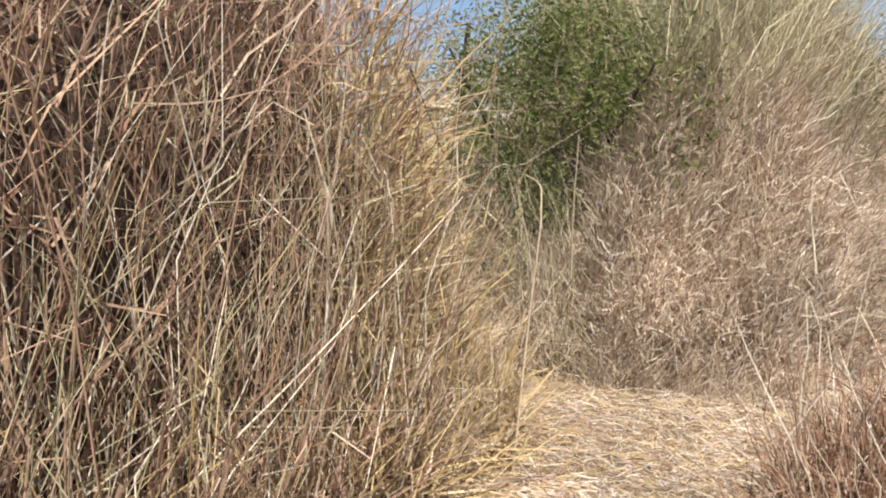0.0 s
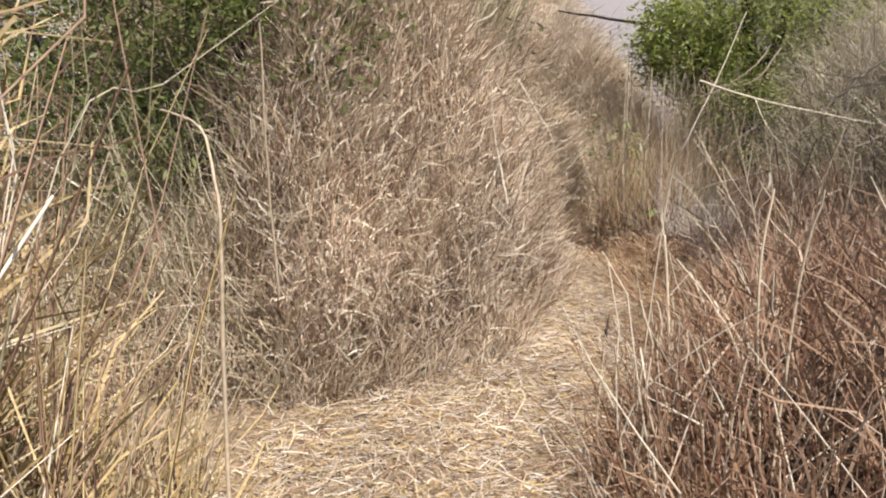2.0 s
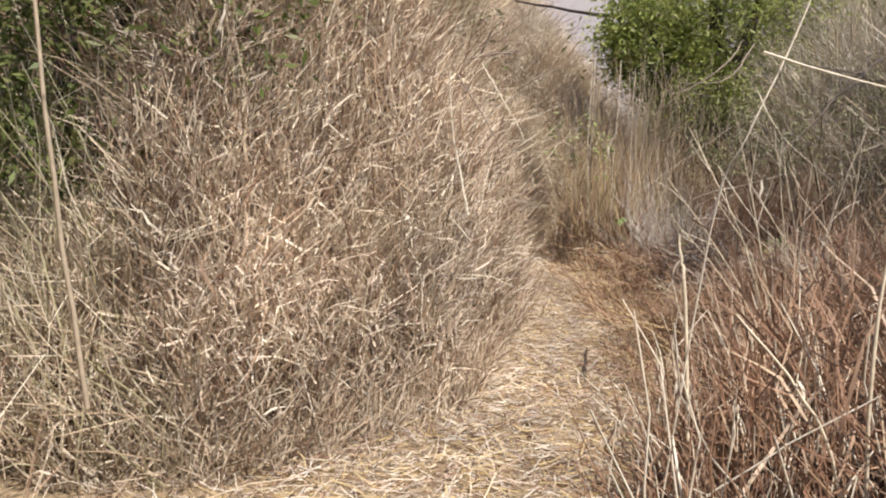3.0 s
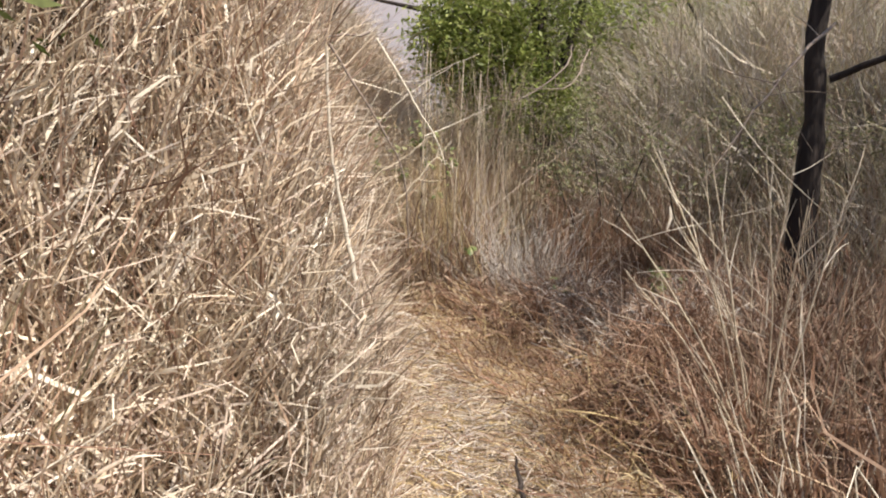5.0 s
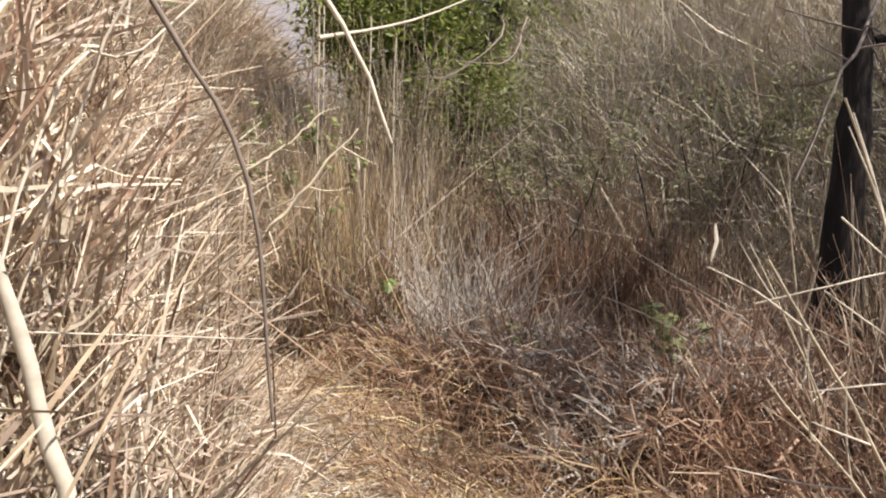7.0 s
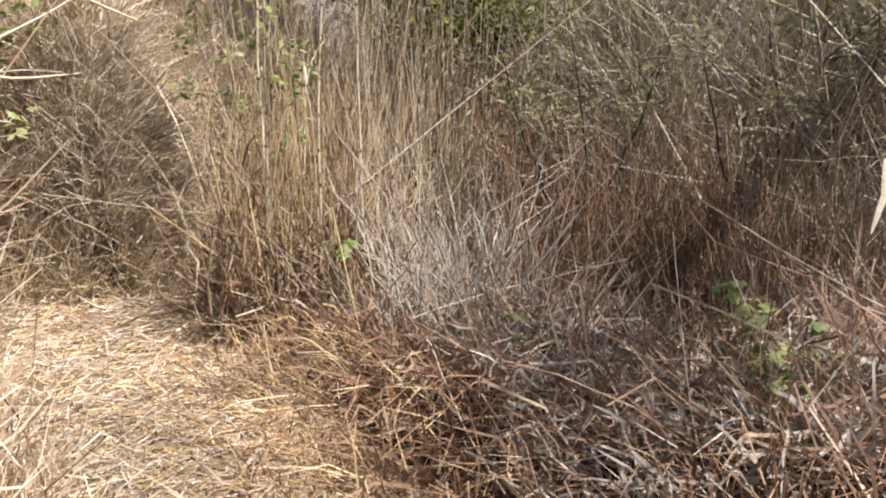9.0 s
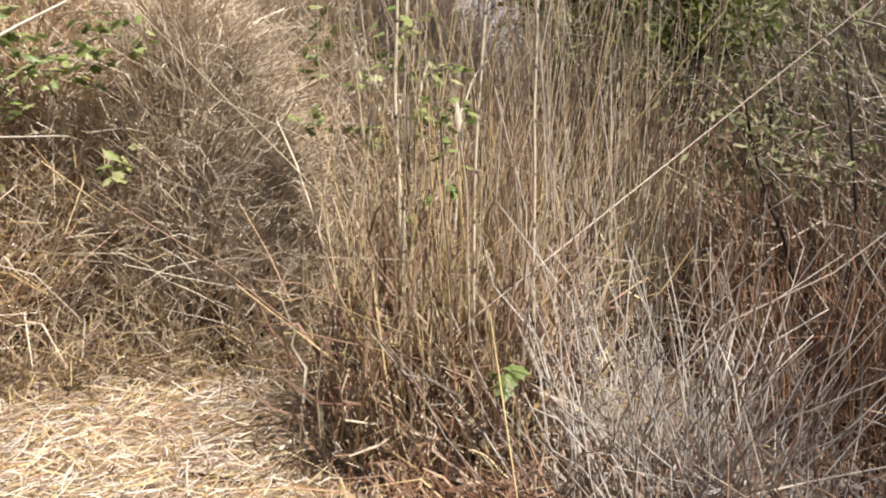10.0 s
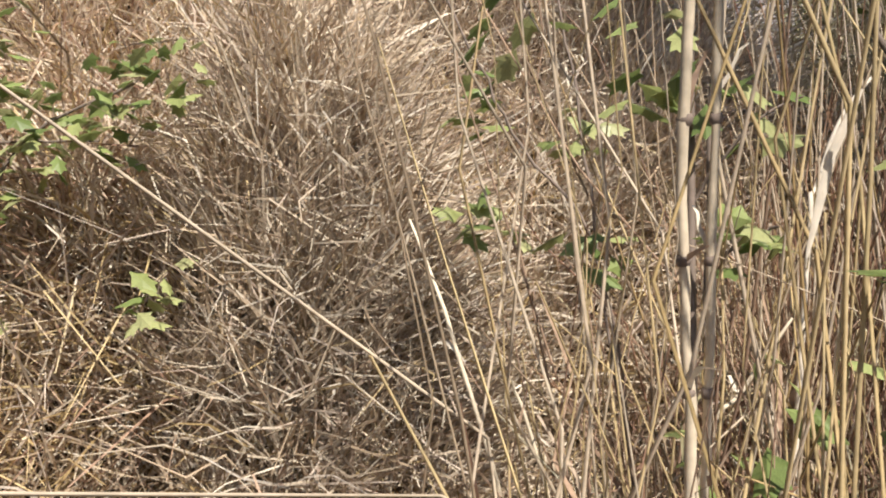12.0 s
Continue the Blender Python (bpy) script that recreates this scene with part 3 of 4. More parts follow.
def poly_tube(points, radii, sides=8, steps=5, wobble=0.0):
    """One tapered, smoothly bent limb through a few points."""
    p = np.array(points, float)
    t = np.linspace(0, len(p) - 1, (len(p) - 1) * steps + 1)
    out = np.empty((len(t), 3))
    for i, u in enumerate(t):
        k = min(int(u), len(p) - 2)
        w = u - k
        p0, p1, p2, p3 = p[max(k - 1, 0)], p[k], p[k + 1], p[min(k + 2, len(p) - 1)]
        out[i] = .5 * ((2 * p1) + (p2 - p0) * w + (2 * p0 - 5 * p1 + 4 * p2 - p3) * w * w + (3 * p1 - p0 - 3 * p2 + p3) * w ** 3)
    r = np.interp(t, np.arange(len(p)), radii)
    if wobble:
        out[1:-1] += rng.normal(0, wobble, out[1:-1].shape)
        r = r * (1 + rng.normal(0, .06, len(r)))
    d = unit(np.gradient(out, axis=0))
    a = unit(np.cross(d, np.tile([.31, .17, .94] if abs(d[0, 2]) < .8 else [.9, .3, .1], (len(t), 1))))
    b = np.cross(d, a)
    ang = 2 * math.pi * np.arange(sides) / sides
    v = out[:, None] + (a[:, None] * np.cos(ang)[None, :, None] + b[:, None] * np.sin(ang)[None, :, None]) * r[:, None, None]
    n = len(t)
    i = np.arange(n - 1)[:, None] * sides
    j = np.arange(sides)[None]
    f = np.stack([i + j, i + (j + 1) % sides, i + sides + (j + 1) % sides, i + sides + j], -1).reshape(-1, 4)
    return v.reshape(-1, 3), f


def tussock(at, label, groups, category="grass tussock", group="", single=14, tilt=.1, jag=.016):
    """A clump of stalks out of one root. groups: (part name, count, radius, length, lean, droop, width, material, round)."""
    ob = thing("grass_tussock", at, label, category, group)
    for name, n, rad, length, lean, droop, width, mat, rnd in groups:
        az, r = rng.uniform(0, 2 * math.pi, n), rad * np.sqrt(rng.uniform(0, 1, n))
        base = np.column_stack([np.cos(az) * r, np.sin(az) * r, np.full(n, -.02)])
        way = np.column_stack([np.cos(az) * r / rad * lean, np.sin(az) * r / rad * lean, np.ones(n)]) + rng.normal(0, tilt if rnd else tilt * 2.2, (n, 3)) * rng.choice([.5, 1, 3.2], (n, 1), p=[.4, .42, .18])
        if not rnd:
            base[:, 2] += rng.uniform(0, .6, n) ** 1.3 * length[1]
        pts = spines(base, unit(way), rng.uniform(*length, n), rng.uniform(*droop, n), 5, .09, jag if rnd else .05)
        pts = snap(pts, .22 if rnd else .3)
        pts[:, :, 2] = np.maximum(pts[:, :, 2], -.02)
        keep = clear_of_walk(pts + np.array(at), .22)
        w = rng.uniform(*width, n)
        pts, w = pts[keep], w[keep]
        singles = min(single, len(pts)) if rnd else 0
        for k in range(singles):
            v, f = tubes(pts[k:k + 1], w[k:k + 1] / 2, .35, 5)
            part("stalk", v, f, mat, ob)
        v, f = tubes(pts[singles:], w[singles:] / 2, .35) if rnd else ribbons(pts, w)
        if len(v):
            part(name, v, f, mat, ob)["kind"] = "stuff"
    return ob


# tall tan reeds at the bend
for x, y, n, m in ((.36, 7.5, 9, TAN), (.54, 7.42, 13, GOLD), (.74, 7.4, 14, GOLD), (.94, 7.32, 14, PINK), (.4, 7.85, 16, TAN), (.62, 7.8, 18, TAN), (.85, 7.75, 20, GOLD), (1.08, 7.6, 18, PINK), (.5, 8.3, 16, BROWN), (.8, 8.3, 30, TAN), (1.05, 8.2, 34, BROWN), (.9, 8.7, 50, RUST)):
    tussock((x, y, 0), "tall tan reeds standing upright at the bend of the footpath",
            [("stalk_mass", n, .2, (1.0, 2.6), .03, (0, .1), (.003, .010), m, True), ("stalk_mass", n, .2, (.3, 1.5), .08, (0, .15), (.003, .007), BROWN, True), ("stalk_mass", n, .2, (.4, 2.0), .08, (0, .12), (.003, .008), GOLD, True), ("broad_leaves", n * 4, .2, (.3, .9), .06, (.0, .25), (.009, .02), BROWN, False), ("broad_leaves", n, .2, (.3, .9), .06, (.0, .25), (.007, .016), GOLD, False), ("broad_leaves", n, .2, (.2, .7), .06, (.0, .3), (.009, .02), PALE, False),
             ("dead_foliage", n * 4, .2, (.12, .5), .2, (.05, .7), (.006, .015), TAN, False), ("dead_foliage", n * 2, .2, (.1, .4), .2, (.05, .7), (.006, .016), PALE, False), ("dead_foliage", n * 6, .2, (.15, .7), .15, (.0, .6), (.007, .016), BROWN, False),
             ("dead_foliage", n * 2, .2, (.3, .9), .1, (0, .5), (.005, .011), OLIVE, False)], group="reeds at the bend", single=6, tilt=.13, jag=.02)
for x, y in ((.95, 9.2), (1.3, 9.4), (1.35, 8.5), (1.6, 8.75)):
    tussock((x, y, 0), "tall olive-tan reeds behind the bend of the footpath", [("stalk_mass", 120, .3, (1.0, 2.5), .1, (0, .06), (.004, .010), TAN, True), ("dead_foliage", 160, .3, (.3, .9), .2, (.0, .4), (.006, .014), OLIVE, False), ("dead_foliage", 120, .3, (.2, .7), .2, (.0, .4), (.006, .014), TAN, False)], group="reeds at the bend", single=6)
# grey leaning stems beside them
for x, y, n, h in ((1.2, 6.82, 150, .95), (1.42, 7.0, 170, 1.1), (1.55, 6.65, 130, .9), (1.26, 7.14, 110, 1.25)):
    tussock((x, y, 0), "spiky clump of bleached grey dead stems", [("stalk_mass", n, .22, (.3, h * 1.15), .4, (0, .2), (.004, .011), GREY, True), ("dead_foliage", n, .22, (.1, .4), .5, (0, .5), (.005, .012), BROWN, False),
            ("fine_growth", n, .26, (.12, h * .5), .8, (-.1, .3), (.003, .009), GREY, False)], "dead shrub", "grey spiky clumps", tilt=.28, jag=.03)
# reddish stems in front of the green tree
for x, y in ((1.3, 8.9), (1.7, 9.0), (1.0, 8.95), (2.1, 8.6)):
    tussock((x, y, 0), "reddish-brown dead stems in front of a green tree", [("stalk_mass", 190, .28, (.7, 1.55), .15, (0, .08), (.005, .011), RUST, True),
            ("dead_foliage", 120, .28, (.5, 1.2), .25, (.05, .3), (.006, .012), BROWN, False)], group="reddish clumps")
# dark clump with bleached stalks beside the path
for x, y, n, h in ((1.02, 1.3, 60, .85), (1.1, .8, 70, 1.0), (1.35, .35, 80, 1.1), (1.35, 1.6, 80, 1.1), (1.15, 2.15, 60, .8), (1.7, 1.05, 90, 1.3), (1.8, -.1, 80, 1.25), (1.45, 2.6, 70, .85), (2.1, .5, 80, 1.35), (2.2, 1.5, 80, 1.3)):
    tussock((x, y, 0), "dark rust-brown tussock with bleached arching stalks beside the footpath", [("stalk_mass", n, .28, (.35, h), .25, (0, .15), (.005, .010), RUST, True),
            ("dead_foliage", n * 2, .28, (.15, h * .6), .4, (.05, .5), (.007, .016), RUST, False), ("dead_foliage", n, .28, (.12, .5), .4, (.05, .6), (.007, .016), BROWN, False), ("dead_foliage", n // 4, .26, (.1, .35), .4, (.05, .7), (.008, .018), PINK, False),
            ("stalk_mass", 22, .26, (.5, h * 1.15), .3, (0, .25), (.007, .014), PALE, True), ("stalk_mass", 12, .26, (.4, h), .4, (0, .3), (.005, .011), PINK, True)], group="tussocks beside the path", tilt=.17)
for x, y, h in ((1.6, 3.4, .7), (1.95, 4.0, .7), (2.35, 4.5, .75), (2.3, 3.5, .9), (2.9, 4.3, .9), (3.0, 5.3, 1.25), (2.75, 5.1, 1.0), (3.25, 5.6, 1.4), (2.95, 6.3, .9), (2.5, 6.7, .7)):
    tussock((x, y, 0), "shaded rust-brown tussock with broken bleached stems", [("stalk_mass", 60, .25, (.3, h * 1.3), .45, (0, .15), (.005, .011), TAN, True), ("dead_foliage", 150, .28, (.15, h * .7), .5, (.1, .6), (.007, .018), RUST, False),
            ("dead_foliage", 50, .28, (.12, .4), .5, (.1, .8), (.008, .02), BROWN, False)], group="rust tussocks", single=8, tilt=.2)
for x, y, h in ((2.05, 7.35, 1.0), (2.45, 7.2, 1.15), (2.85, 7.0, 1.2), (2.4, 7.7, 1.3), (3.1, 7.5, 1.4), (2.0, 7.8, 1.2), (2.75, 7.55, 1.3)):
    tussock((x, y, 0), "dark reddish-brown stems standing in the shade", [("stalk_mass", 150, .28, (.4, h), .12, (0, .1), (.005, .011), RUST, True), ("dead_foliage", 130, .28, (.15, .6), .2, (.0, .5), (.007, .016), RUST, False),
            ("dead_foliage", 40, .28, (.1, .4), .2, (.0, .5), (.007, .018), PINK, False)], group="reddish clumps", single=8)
# golden tussock and tall reeds on the near side
for x, y, h, m in ((-.45, -.35, 1.0, GOLD), (-.75, -.05, .9, GOLD), (-.35, -.8, 1.1, TAN), (-.95, .1, 1.0, TAN)):
    tussock((x, y, 0), "golden dead tussock leaning over the footpath", [("stalk_mass", 150, .26, (.5, h), .4, (0, .15), (.006, .012), m, True),
            ("dead_foliage", 170, .3, (.2, h * .7), .5, (.05, .5), (.008, .02), m, False), ("dead_foliage", 90, .3, (.15, .5), .5, (.05, .7), (.01, .024), PINK, False)], group="golden tussocks", tilt=.16)
for x, y in ((-.05, -1.35), (.2, -1.9), (.5, -2.5), (.75, -3.0), (-.4, -1.2), (-.1, -2.2), (.25, -2.9), (-.8, -.5)):
    tussock((x, y, 0), "tall brown reeds with ragged dead leaves", [("stalk_mass", 55, .28, (.5, 2.7), .16, (0, .08), (.004, .010), BROWN, True), ("stalk_mass", 30, .28, (.5, 2.0), .2, (0, .1), (.004, .009), GOLD, True), ("stalk_mass", 30, .28, (.5, 2.2), .2, (0, .1), (.004, .009), OLIVE, True),
            ("stalk_mass", 18, .26, (.9, 2.4), .4, (0, .12), (.005, .010), PALE, True), ("dead_foliage", 170, .3, (.15, .9), .35, (.0, .6), (.006, .015), BROWN, False), ("dead_foliage", 90, .3, (.12, .45), .35, (.2, .9), (.008, .02), PALE, False), ("dead_foliage", 90, .3, (.15, .8), .35, (.0, .6), (.006, .014), GOLD, False)], group="brown reeds", tilt=.2, jag=.03)


def reed_stalk(material, radius, *points):
    """One loose stalk with nodes and a torn leaf."""
    o = Vector(points[0])
    ob = thing("reed_stalk", o, "single bleached dead reed stalk leaning out of the bank" if material is not TWIG else "bare dark twig hanging over the grass", "reed" if material is not TWIG else "twig", "loose stalks")
    q = [np.array(p) - np.array(points[0]) for p in points]
    rise = unit((q[1] - q[0])[None])[0]
    if rise[2] > .5 and points[0][2] > .1:      # down to its root
        root = q[0] - np.array([rise[0] * .4, rise[1] * .4, 1.0]) * (points[0][2] + .03)
        if near_line((root + np.array(points[0]))[None, :2], PATH_LINE)[0] > .45:
            q.insert(0, root)
    if len(q) == 2:
        q.insert(1, (q[0] + q[1]) / 2 + rng.normal(0, .012, 3))
    k = len(q)
    v, f = poly_tube(q, list(np.linspace(radius, radius * .45, k)), 6, 4, radius * .2)
    stem = part("stem", v, f, material, ob)
    if material is STEM:
        m = q[-2]
        way = unit(np.array([q[-1] - q[-2]]) + rng.normal(0, .35, (1, 3)))
        v, f = ribbons(spines(np.array([m]), way, np.array([.10]), np.array([.6]), 4, .2, .05), np.array([radius * 1.6]))
        part("torn_leaf", v, f, PALE, stem)
    return ob


reed_stalk(PALE, 0.0100, (-0.07, 3.30, 1.00), (-0.10, 3.30, 1.16), (-0.13, 3.29, 1.32), (-0.16, 3.27, 1.52), (-0.165, 3.25, 1.80))
reed_stalk(PALE, 0.0020, (-0.55, 3.62, 1.42), (-0.12, 3.28, 1.42))
reed_stalk(PALE, 0.0020, (-0.56, 3.59, 1.20), (-0.16, 3.51, 1.18), (0.13, 3.65, 1.12))
reed_stalk(PALE, 0.0060, (-0.50, 3.34, 1.36), (-0.35, 3.30, 1.19), (-0.27, 3.29, 1.10), (-0.16, 3.28, 0.98), (-0.05, 3.30, 0.85))
reed_stalk(PALE, 0.0020, (-0.55, 3.64, 1.55), (-0.14, 3.35, 1.53))
reed_stalk(PALE, 0.0020, (0.17, 3.28, 1.51), (0.30, 3.46, 1.56), (0.45, 3.55, 1.63))
reed_stalk(PALE, 0.0025, (-0.14, 3.42, 1.35), (-0.02, 3.52, 1.52), (0.13, 3.62, 1.67), (0.31, 3.70, 1.79))
reed_stalk(TWIG, 0.0042, (-0.16, 3.34, 1.82), (-0.08, 3.33, 1.69), (0.03, 3.33, 1.52), (0.10, 3.33, 1.37), (0.12, 3.33, 1.11))
reed_stalk(PALE, 0.0031, (1.23, 4.02, 1.05), (1.34, 3.91, 1.11), (1.50, 3.88, 1.15), (1.74, 3.74, 1.24))
reed_stalk(PALE, 0.0025, (1.36, 3.92, 1.26), (1.51, 3.65, 1.00), (1.65, 3.60, 0.85))
reed_stalk(PALE, 0.0025, (1.56, 3.94, 1.71), (1.66, 3.68, 1.44), (1.95, 3.58, 1.16))
reed_stalk(PALE, 0.0020, (1.32, 3.91, 1.10), (1.56, 3.61, 0.85), (1.76, 3.55, 0.69))
reed_stalk(TWIG, 0.0040, (-0.60, 3.88, 1.71), (-0.47, 3.95, 1.65), (-0.38, 4.12, 1.57))
reed_stalk(TAN, 0.0062, (-0.10, -0.27, 0.82), (-0.09, -0.26, 1.22), (-0.11, -0.24, 1.37), (-0.18, -0.18, 1.50), (-0.34, -0.11, 1.55))
reed_stalk(TAN, 0.0050, (-0.12, 0.07, 1.03), (-0.11, 0.02, 1.39), (-0.09, -0.02, 1.77))
reed_stalk(PALE, 0.0036, (1.06, 1.19, 1.66), (1.27, 1.12, 1.58), (1.63, 1.09, 1.49))
reed_stalk(PALE, 0.0031, (0.95, 1.19, 1.19), (1.02, 1.14, 1.44), (1.12, 1.20, 1.66), (1.22, 1.27, 1.91))
reed_stalk(PALE, 0.0036, (0.85, 0.85, 0.49), (1.04, 0.83, 0.71), (1.27, 0.81, 0.89))
reed_stalk(STEM, 0.0066, (1.31, 0.74, 0.38), (1.36, 0.74, 0.99), (1.41, 0.70, 1.29))
reed_stalk(STEM, 0.0066, (1.28, 0.83, 0.32), (1.25, 0.82, 0.97), (1.29, 0.87, 1.28))
reed_stalk(STEM, 0.0057, (1.22, 0.86, 0.63), (1.13, 0.87, 0.85), (0.99, 0.97, 1.02))
reed_stalk(STEM, 0.0076, (-0.01, -1.55, 0.98), (0.04, -1.60, 1.22), (0.08, -1.66, 1.43), (0.06, -1.75, 1.67))
reed_stalk(PALE, 0.0036, (-0.23, -1.73, 1.37), (-0.06, -1.65, 1.24), (-0.01, -1.53, 1.13))
reed_stalk(PALE, 0.0025, (-0.02, -1.27, 1.35), (-0.09, -1.29, 1.49), (-0.19, -1.32, 1.64))
reed_stalk(PALE, 0.0020, (-0.39, -0.42, 1.43), (-0.20, -0.29, 1.60), (0.07, -0.10, 1.84))
reed_stalk(PALE, 0.0031, (1.44, 6.62, 0.53), (1.58, 6.55, 0.69), (1.73, 6.46, 0.82))
reed_stalk(PALE, 0.0031, (1.08, 6.42, 0.42), (1.40, 6.51, 0.48), (1.99, 6.59, 0.57))
reed_stalk(PALE, 0.0041, (-0.07, 5.90, 1.34), (0.04, 6.01, 1.42), (0.15, 6.13, 1.51))
reed_stalk(PALE, 0.0025, (-0.20, 6.21, 1.28), (-0.01, 6.40, 1.29))
reed_stalk(PALE, 0.0020, (-0.51, 7.65, 0.74), (-0.03, 7.50, 0.69), (0.37, 7.56, 0.63))
reed_stalk(STEM, 0.0076, (0.17, 8.13, 0.58), (0.07, 8.17, 0.97), (-0.06, 8.28, 1.24))
reed_stalk(STEM, 0.0066, (0.28, 8.07, 0.62), (0.24, 8.09, 0.82), (0.20, 8.10, 0.94))
reed_stalk(STEM, 0.0066, (0.56, 8.18, 0.76), (0.63, 8.23, 0.89), (0.73, 8.29, 1.03))
reed_stalk(PALE, 0.0061, (0.74, 8.20, 1.14), (0.76, 8.24, 1.30), (0.81, 8.28, 1.43), (0.87, 8.31, 1.50))
reed_stalk(PALE, 0.0031, (2.26, 5.53, 0.67), (2.12, 5.68, 0.76), (1.89, 5.86, 0.92))
reed_stalk(PALE, 0.0031, (1.23, 5.62, 0.16), (1.16, 5.86, 0.26), (1.10, 6.12, 0.44))
reed_stalk(PALE, 0.0031, (1.70, 5.33, 0.20), (1.74, 5.57, 0.38), (1.80, 5.86, 0.83))
reed_stalk(PALE, 0.0031, (-0.75, 2.14, 0.82), (-0.95, 2.17, 0.98))
reed_stalk(PALE, 0.0031, (-0.98, 2.03, 0.70), (-0.75, 2.13, 0.79), (-0.57, 2.24, 0.89))
reed_stalk(STEM, 0.0085, (0.97, 1.84, 0.86), (0.95, 1.86, 1.01), (0.94, 1.87, 1.10))
reed_stalk(PALE, 0.0025, (-0.06, 3.51, 1.53), (0.18, 3.53, 1.72), (0.39, 3.53, 1.82))
reed_stalk(PALE, 0.0040, (0.00, 3.32, 1.84), (0.09, 3.30, 1.70), (0.14, 3.30, 1.61), (0.21, 3.30, 1.50), (0.245, 3.30, 1.41))


def leaf_cloud(n, centre, radii, size, squash=.6, clumps=60, clump_r=.28, slim=.15):
    """Many small leaves in clumps through an uneven crown."""
    c = rng.normal(size=(clumps, 3))
    c = unit(c) * rng.uniform(.35, 1.0, (clumps, 1)) ** .6 * np.array(radii) + np.array(centre)
    k = rng.integers(0, clumps, n)
    p = c[k] + rng.normal(0, clump_r, (n, 3)) * np.array([1, 1, .75])
    a = unit(rng.normal(size=(n, 3)) * np.array([1, 1, squash]) + np.array([0, 0, -.5]))
    b = unit(np.cross(a, rng.normal(size=(n, 3))))
    s = rng.uniform(*size, n)[:, None]
    v = np.stack([p, p + a * s * .5 + b * s * slim, p + a * s, p + a * s * .5 - b * s * slim], 1).reshape(-1, 3)
    return v, np.arange(n * 4).reshape(-1, 4), c


def tree(name, at, label, trunk, radii, limbs, crowns, leaf, category="tree"):
    ob = thing(name, at, label, category)
    v, f = poly_tube(trunk, radii, 10, 6, .005)
    part("trunk", v, f, BARK, ob, smooth=True)
    for pts, r0, r1 in limbs:
        v, f = poly_tube(pts, list(np.linspace(r0, r1, len(pts))), 7, 5, .012)
        part("limb", v, f, BARK, ob, smooth=True)
    for n, centre, rad, size, clumps, cr in crowns:
        v, f, c = leaf_cloud(n, centre, rad, size, .6, clumps, cr)
        part("crown", v, f, leaf, ob, "small green leaves with gaps between clumps")
        m = len(c)
        way = unit((c - np.array(centre)) * np.array([1, 1, .5]) + rng.normal(0, .35, (m, 3)) + np.array([0, 0, .35]))
        run = rng.uniform(.3, .7, m) * max(rad)
        pts = spines(c - way * run[:, None] * .7, way, run, rng.uniform(-.1, .35, m), 5, .1, .02)
        v, f = tubes(pts, rng.uniform(.0025, .007, m), .3, 4)
        part("twig_mass", v, f, TWIG, ob)["kind"] = "stuff"
    return ob


tree("tree", (2.4, 10.0, 0), "forked dark-barked tree with fresh green feathery leaves", [(-.1, 0, -.1), (-.15, 0, 1.2), (-.2, .05, 2.2), (-.3, .1, 3.4), (-.4, .2, 5)], [.19, .15, .125, .08, .04],
     [([(-.18, 0, 1.9), (.1, -.1, 2.7), (.45, -.1, 3.9)], .10, .03), ([(-.05, 0, 2.3), (-.9, -.1, 2.9), (-2.0, .1, 3.1), (-3.0, .3, 3.35)], .05, .012), ([(0, 0, 1.6), (-.7, -.5, 2.2), (-1.3, -.8, 2.9)], .045, .012)],
     [(10000, (-1.15, -.5, 2.65), (.7, .5, .72), (.04, .11), 90, .15), (3500, (-.5, -.6, 1.95), (.6, .4, .45), (.04, .10), 50, .14), (6000, (-.6, -.4, 3.1), (1.3, .8, .8), (.04, .11), 60, .2), (4000, (.7, .1, 3.5), (1.6, 1.0, .9), (.04, .11), 50, .22)], LEAF_TREE)
# its leaf crowns hang out of view, added to shade the grass below
tree("tree", (3.40, 6.1, 0), "leaning tree with a dark rough trunk and an unseen crown added for shade", [(-.1, -.05, -.1), (-.07, 0, .8), (-.05, 0, 1.7), (-.02, .05, 2.7), (.3, -.2, 4.0), (.8, -.4, 5.2)], [.2, .115, .08, .07, .055, .03],
     [([(.12, .05, 2.7), (1.2, .3, 3.5), (2.4, .6, 4.2)], .06, .02), ([(.2, 0, 3.2), (.6, -1.5, 3.9), (.8, -3.2, 4.5), (.9, -4.4, 4.9)], .06, .02), ([(.6, -1.5, 3.9), (.8, -2.2, 4.4), (1.2, -2.6, 4.8)], .04, .012), ([(.05, 0, 2.0), (.5, -.5, 2.3), (.9, -.9, 2.9)], .03, .008)],
     [(500, (2.2, .6, 4.4), (1.2, 1.0, .7), (.05, .11), 24, .2), (2600, (.9, -4.3, 4.9), (1.1, 1.0, .6), (.05, .12), 50, .22), (6000, (1.0, -1.9, 4.7), (1.5, 1.2, .5), (.05, .12), 80, .22)], LEAF_DULL)
tree("shrub", (-2.2, 2.75, 0), "dense dark-green shrub rising behind the grass bank", [(0, 0, -.1), (.1, -.1, 1.0), (.05, 0, 2.0), (.2, .1, 3.2)], [.09, .07, .05, .02],
     [([(.05, 0, 1.0), (.6, -.4, 1.8), (1.1, -.5, 2.6)], .04, .012), ([(.05, 0, 1.2), (-.6, -.5, 2.0), (-1.0, -.8, 2.8)], .04, .012)],
     [(26000, (.0, -.1, 2.1), (1.4, .8, 1.25), (.04, .085), 200, .2)], LEAF, "shrub")
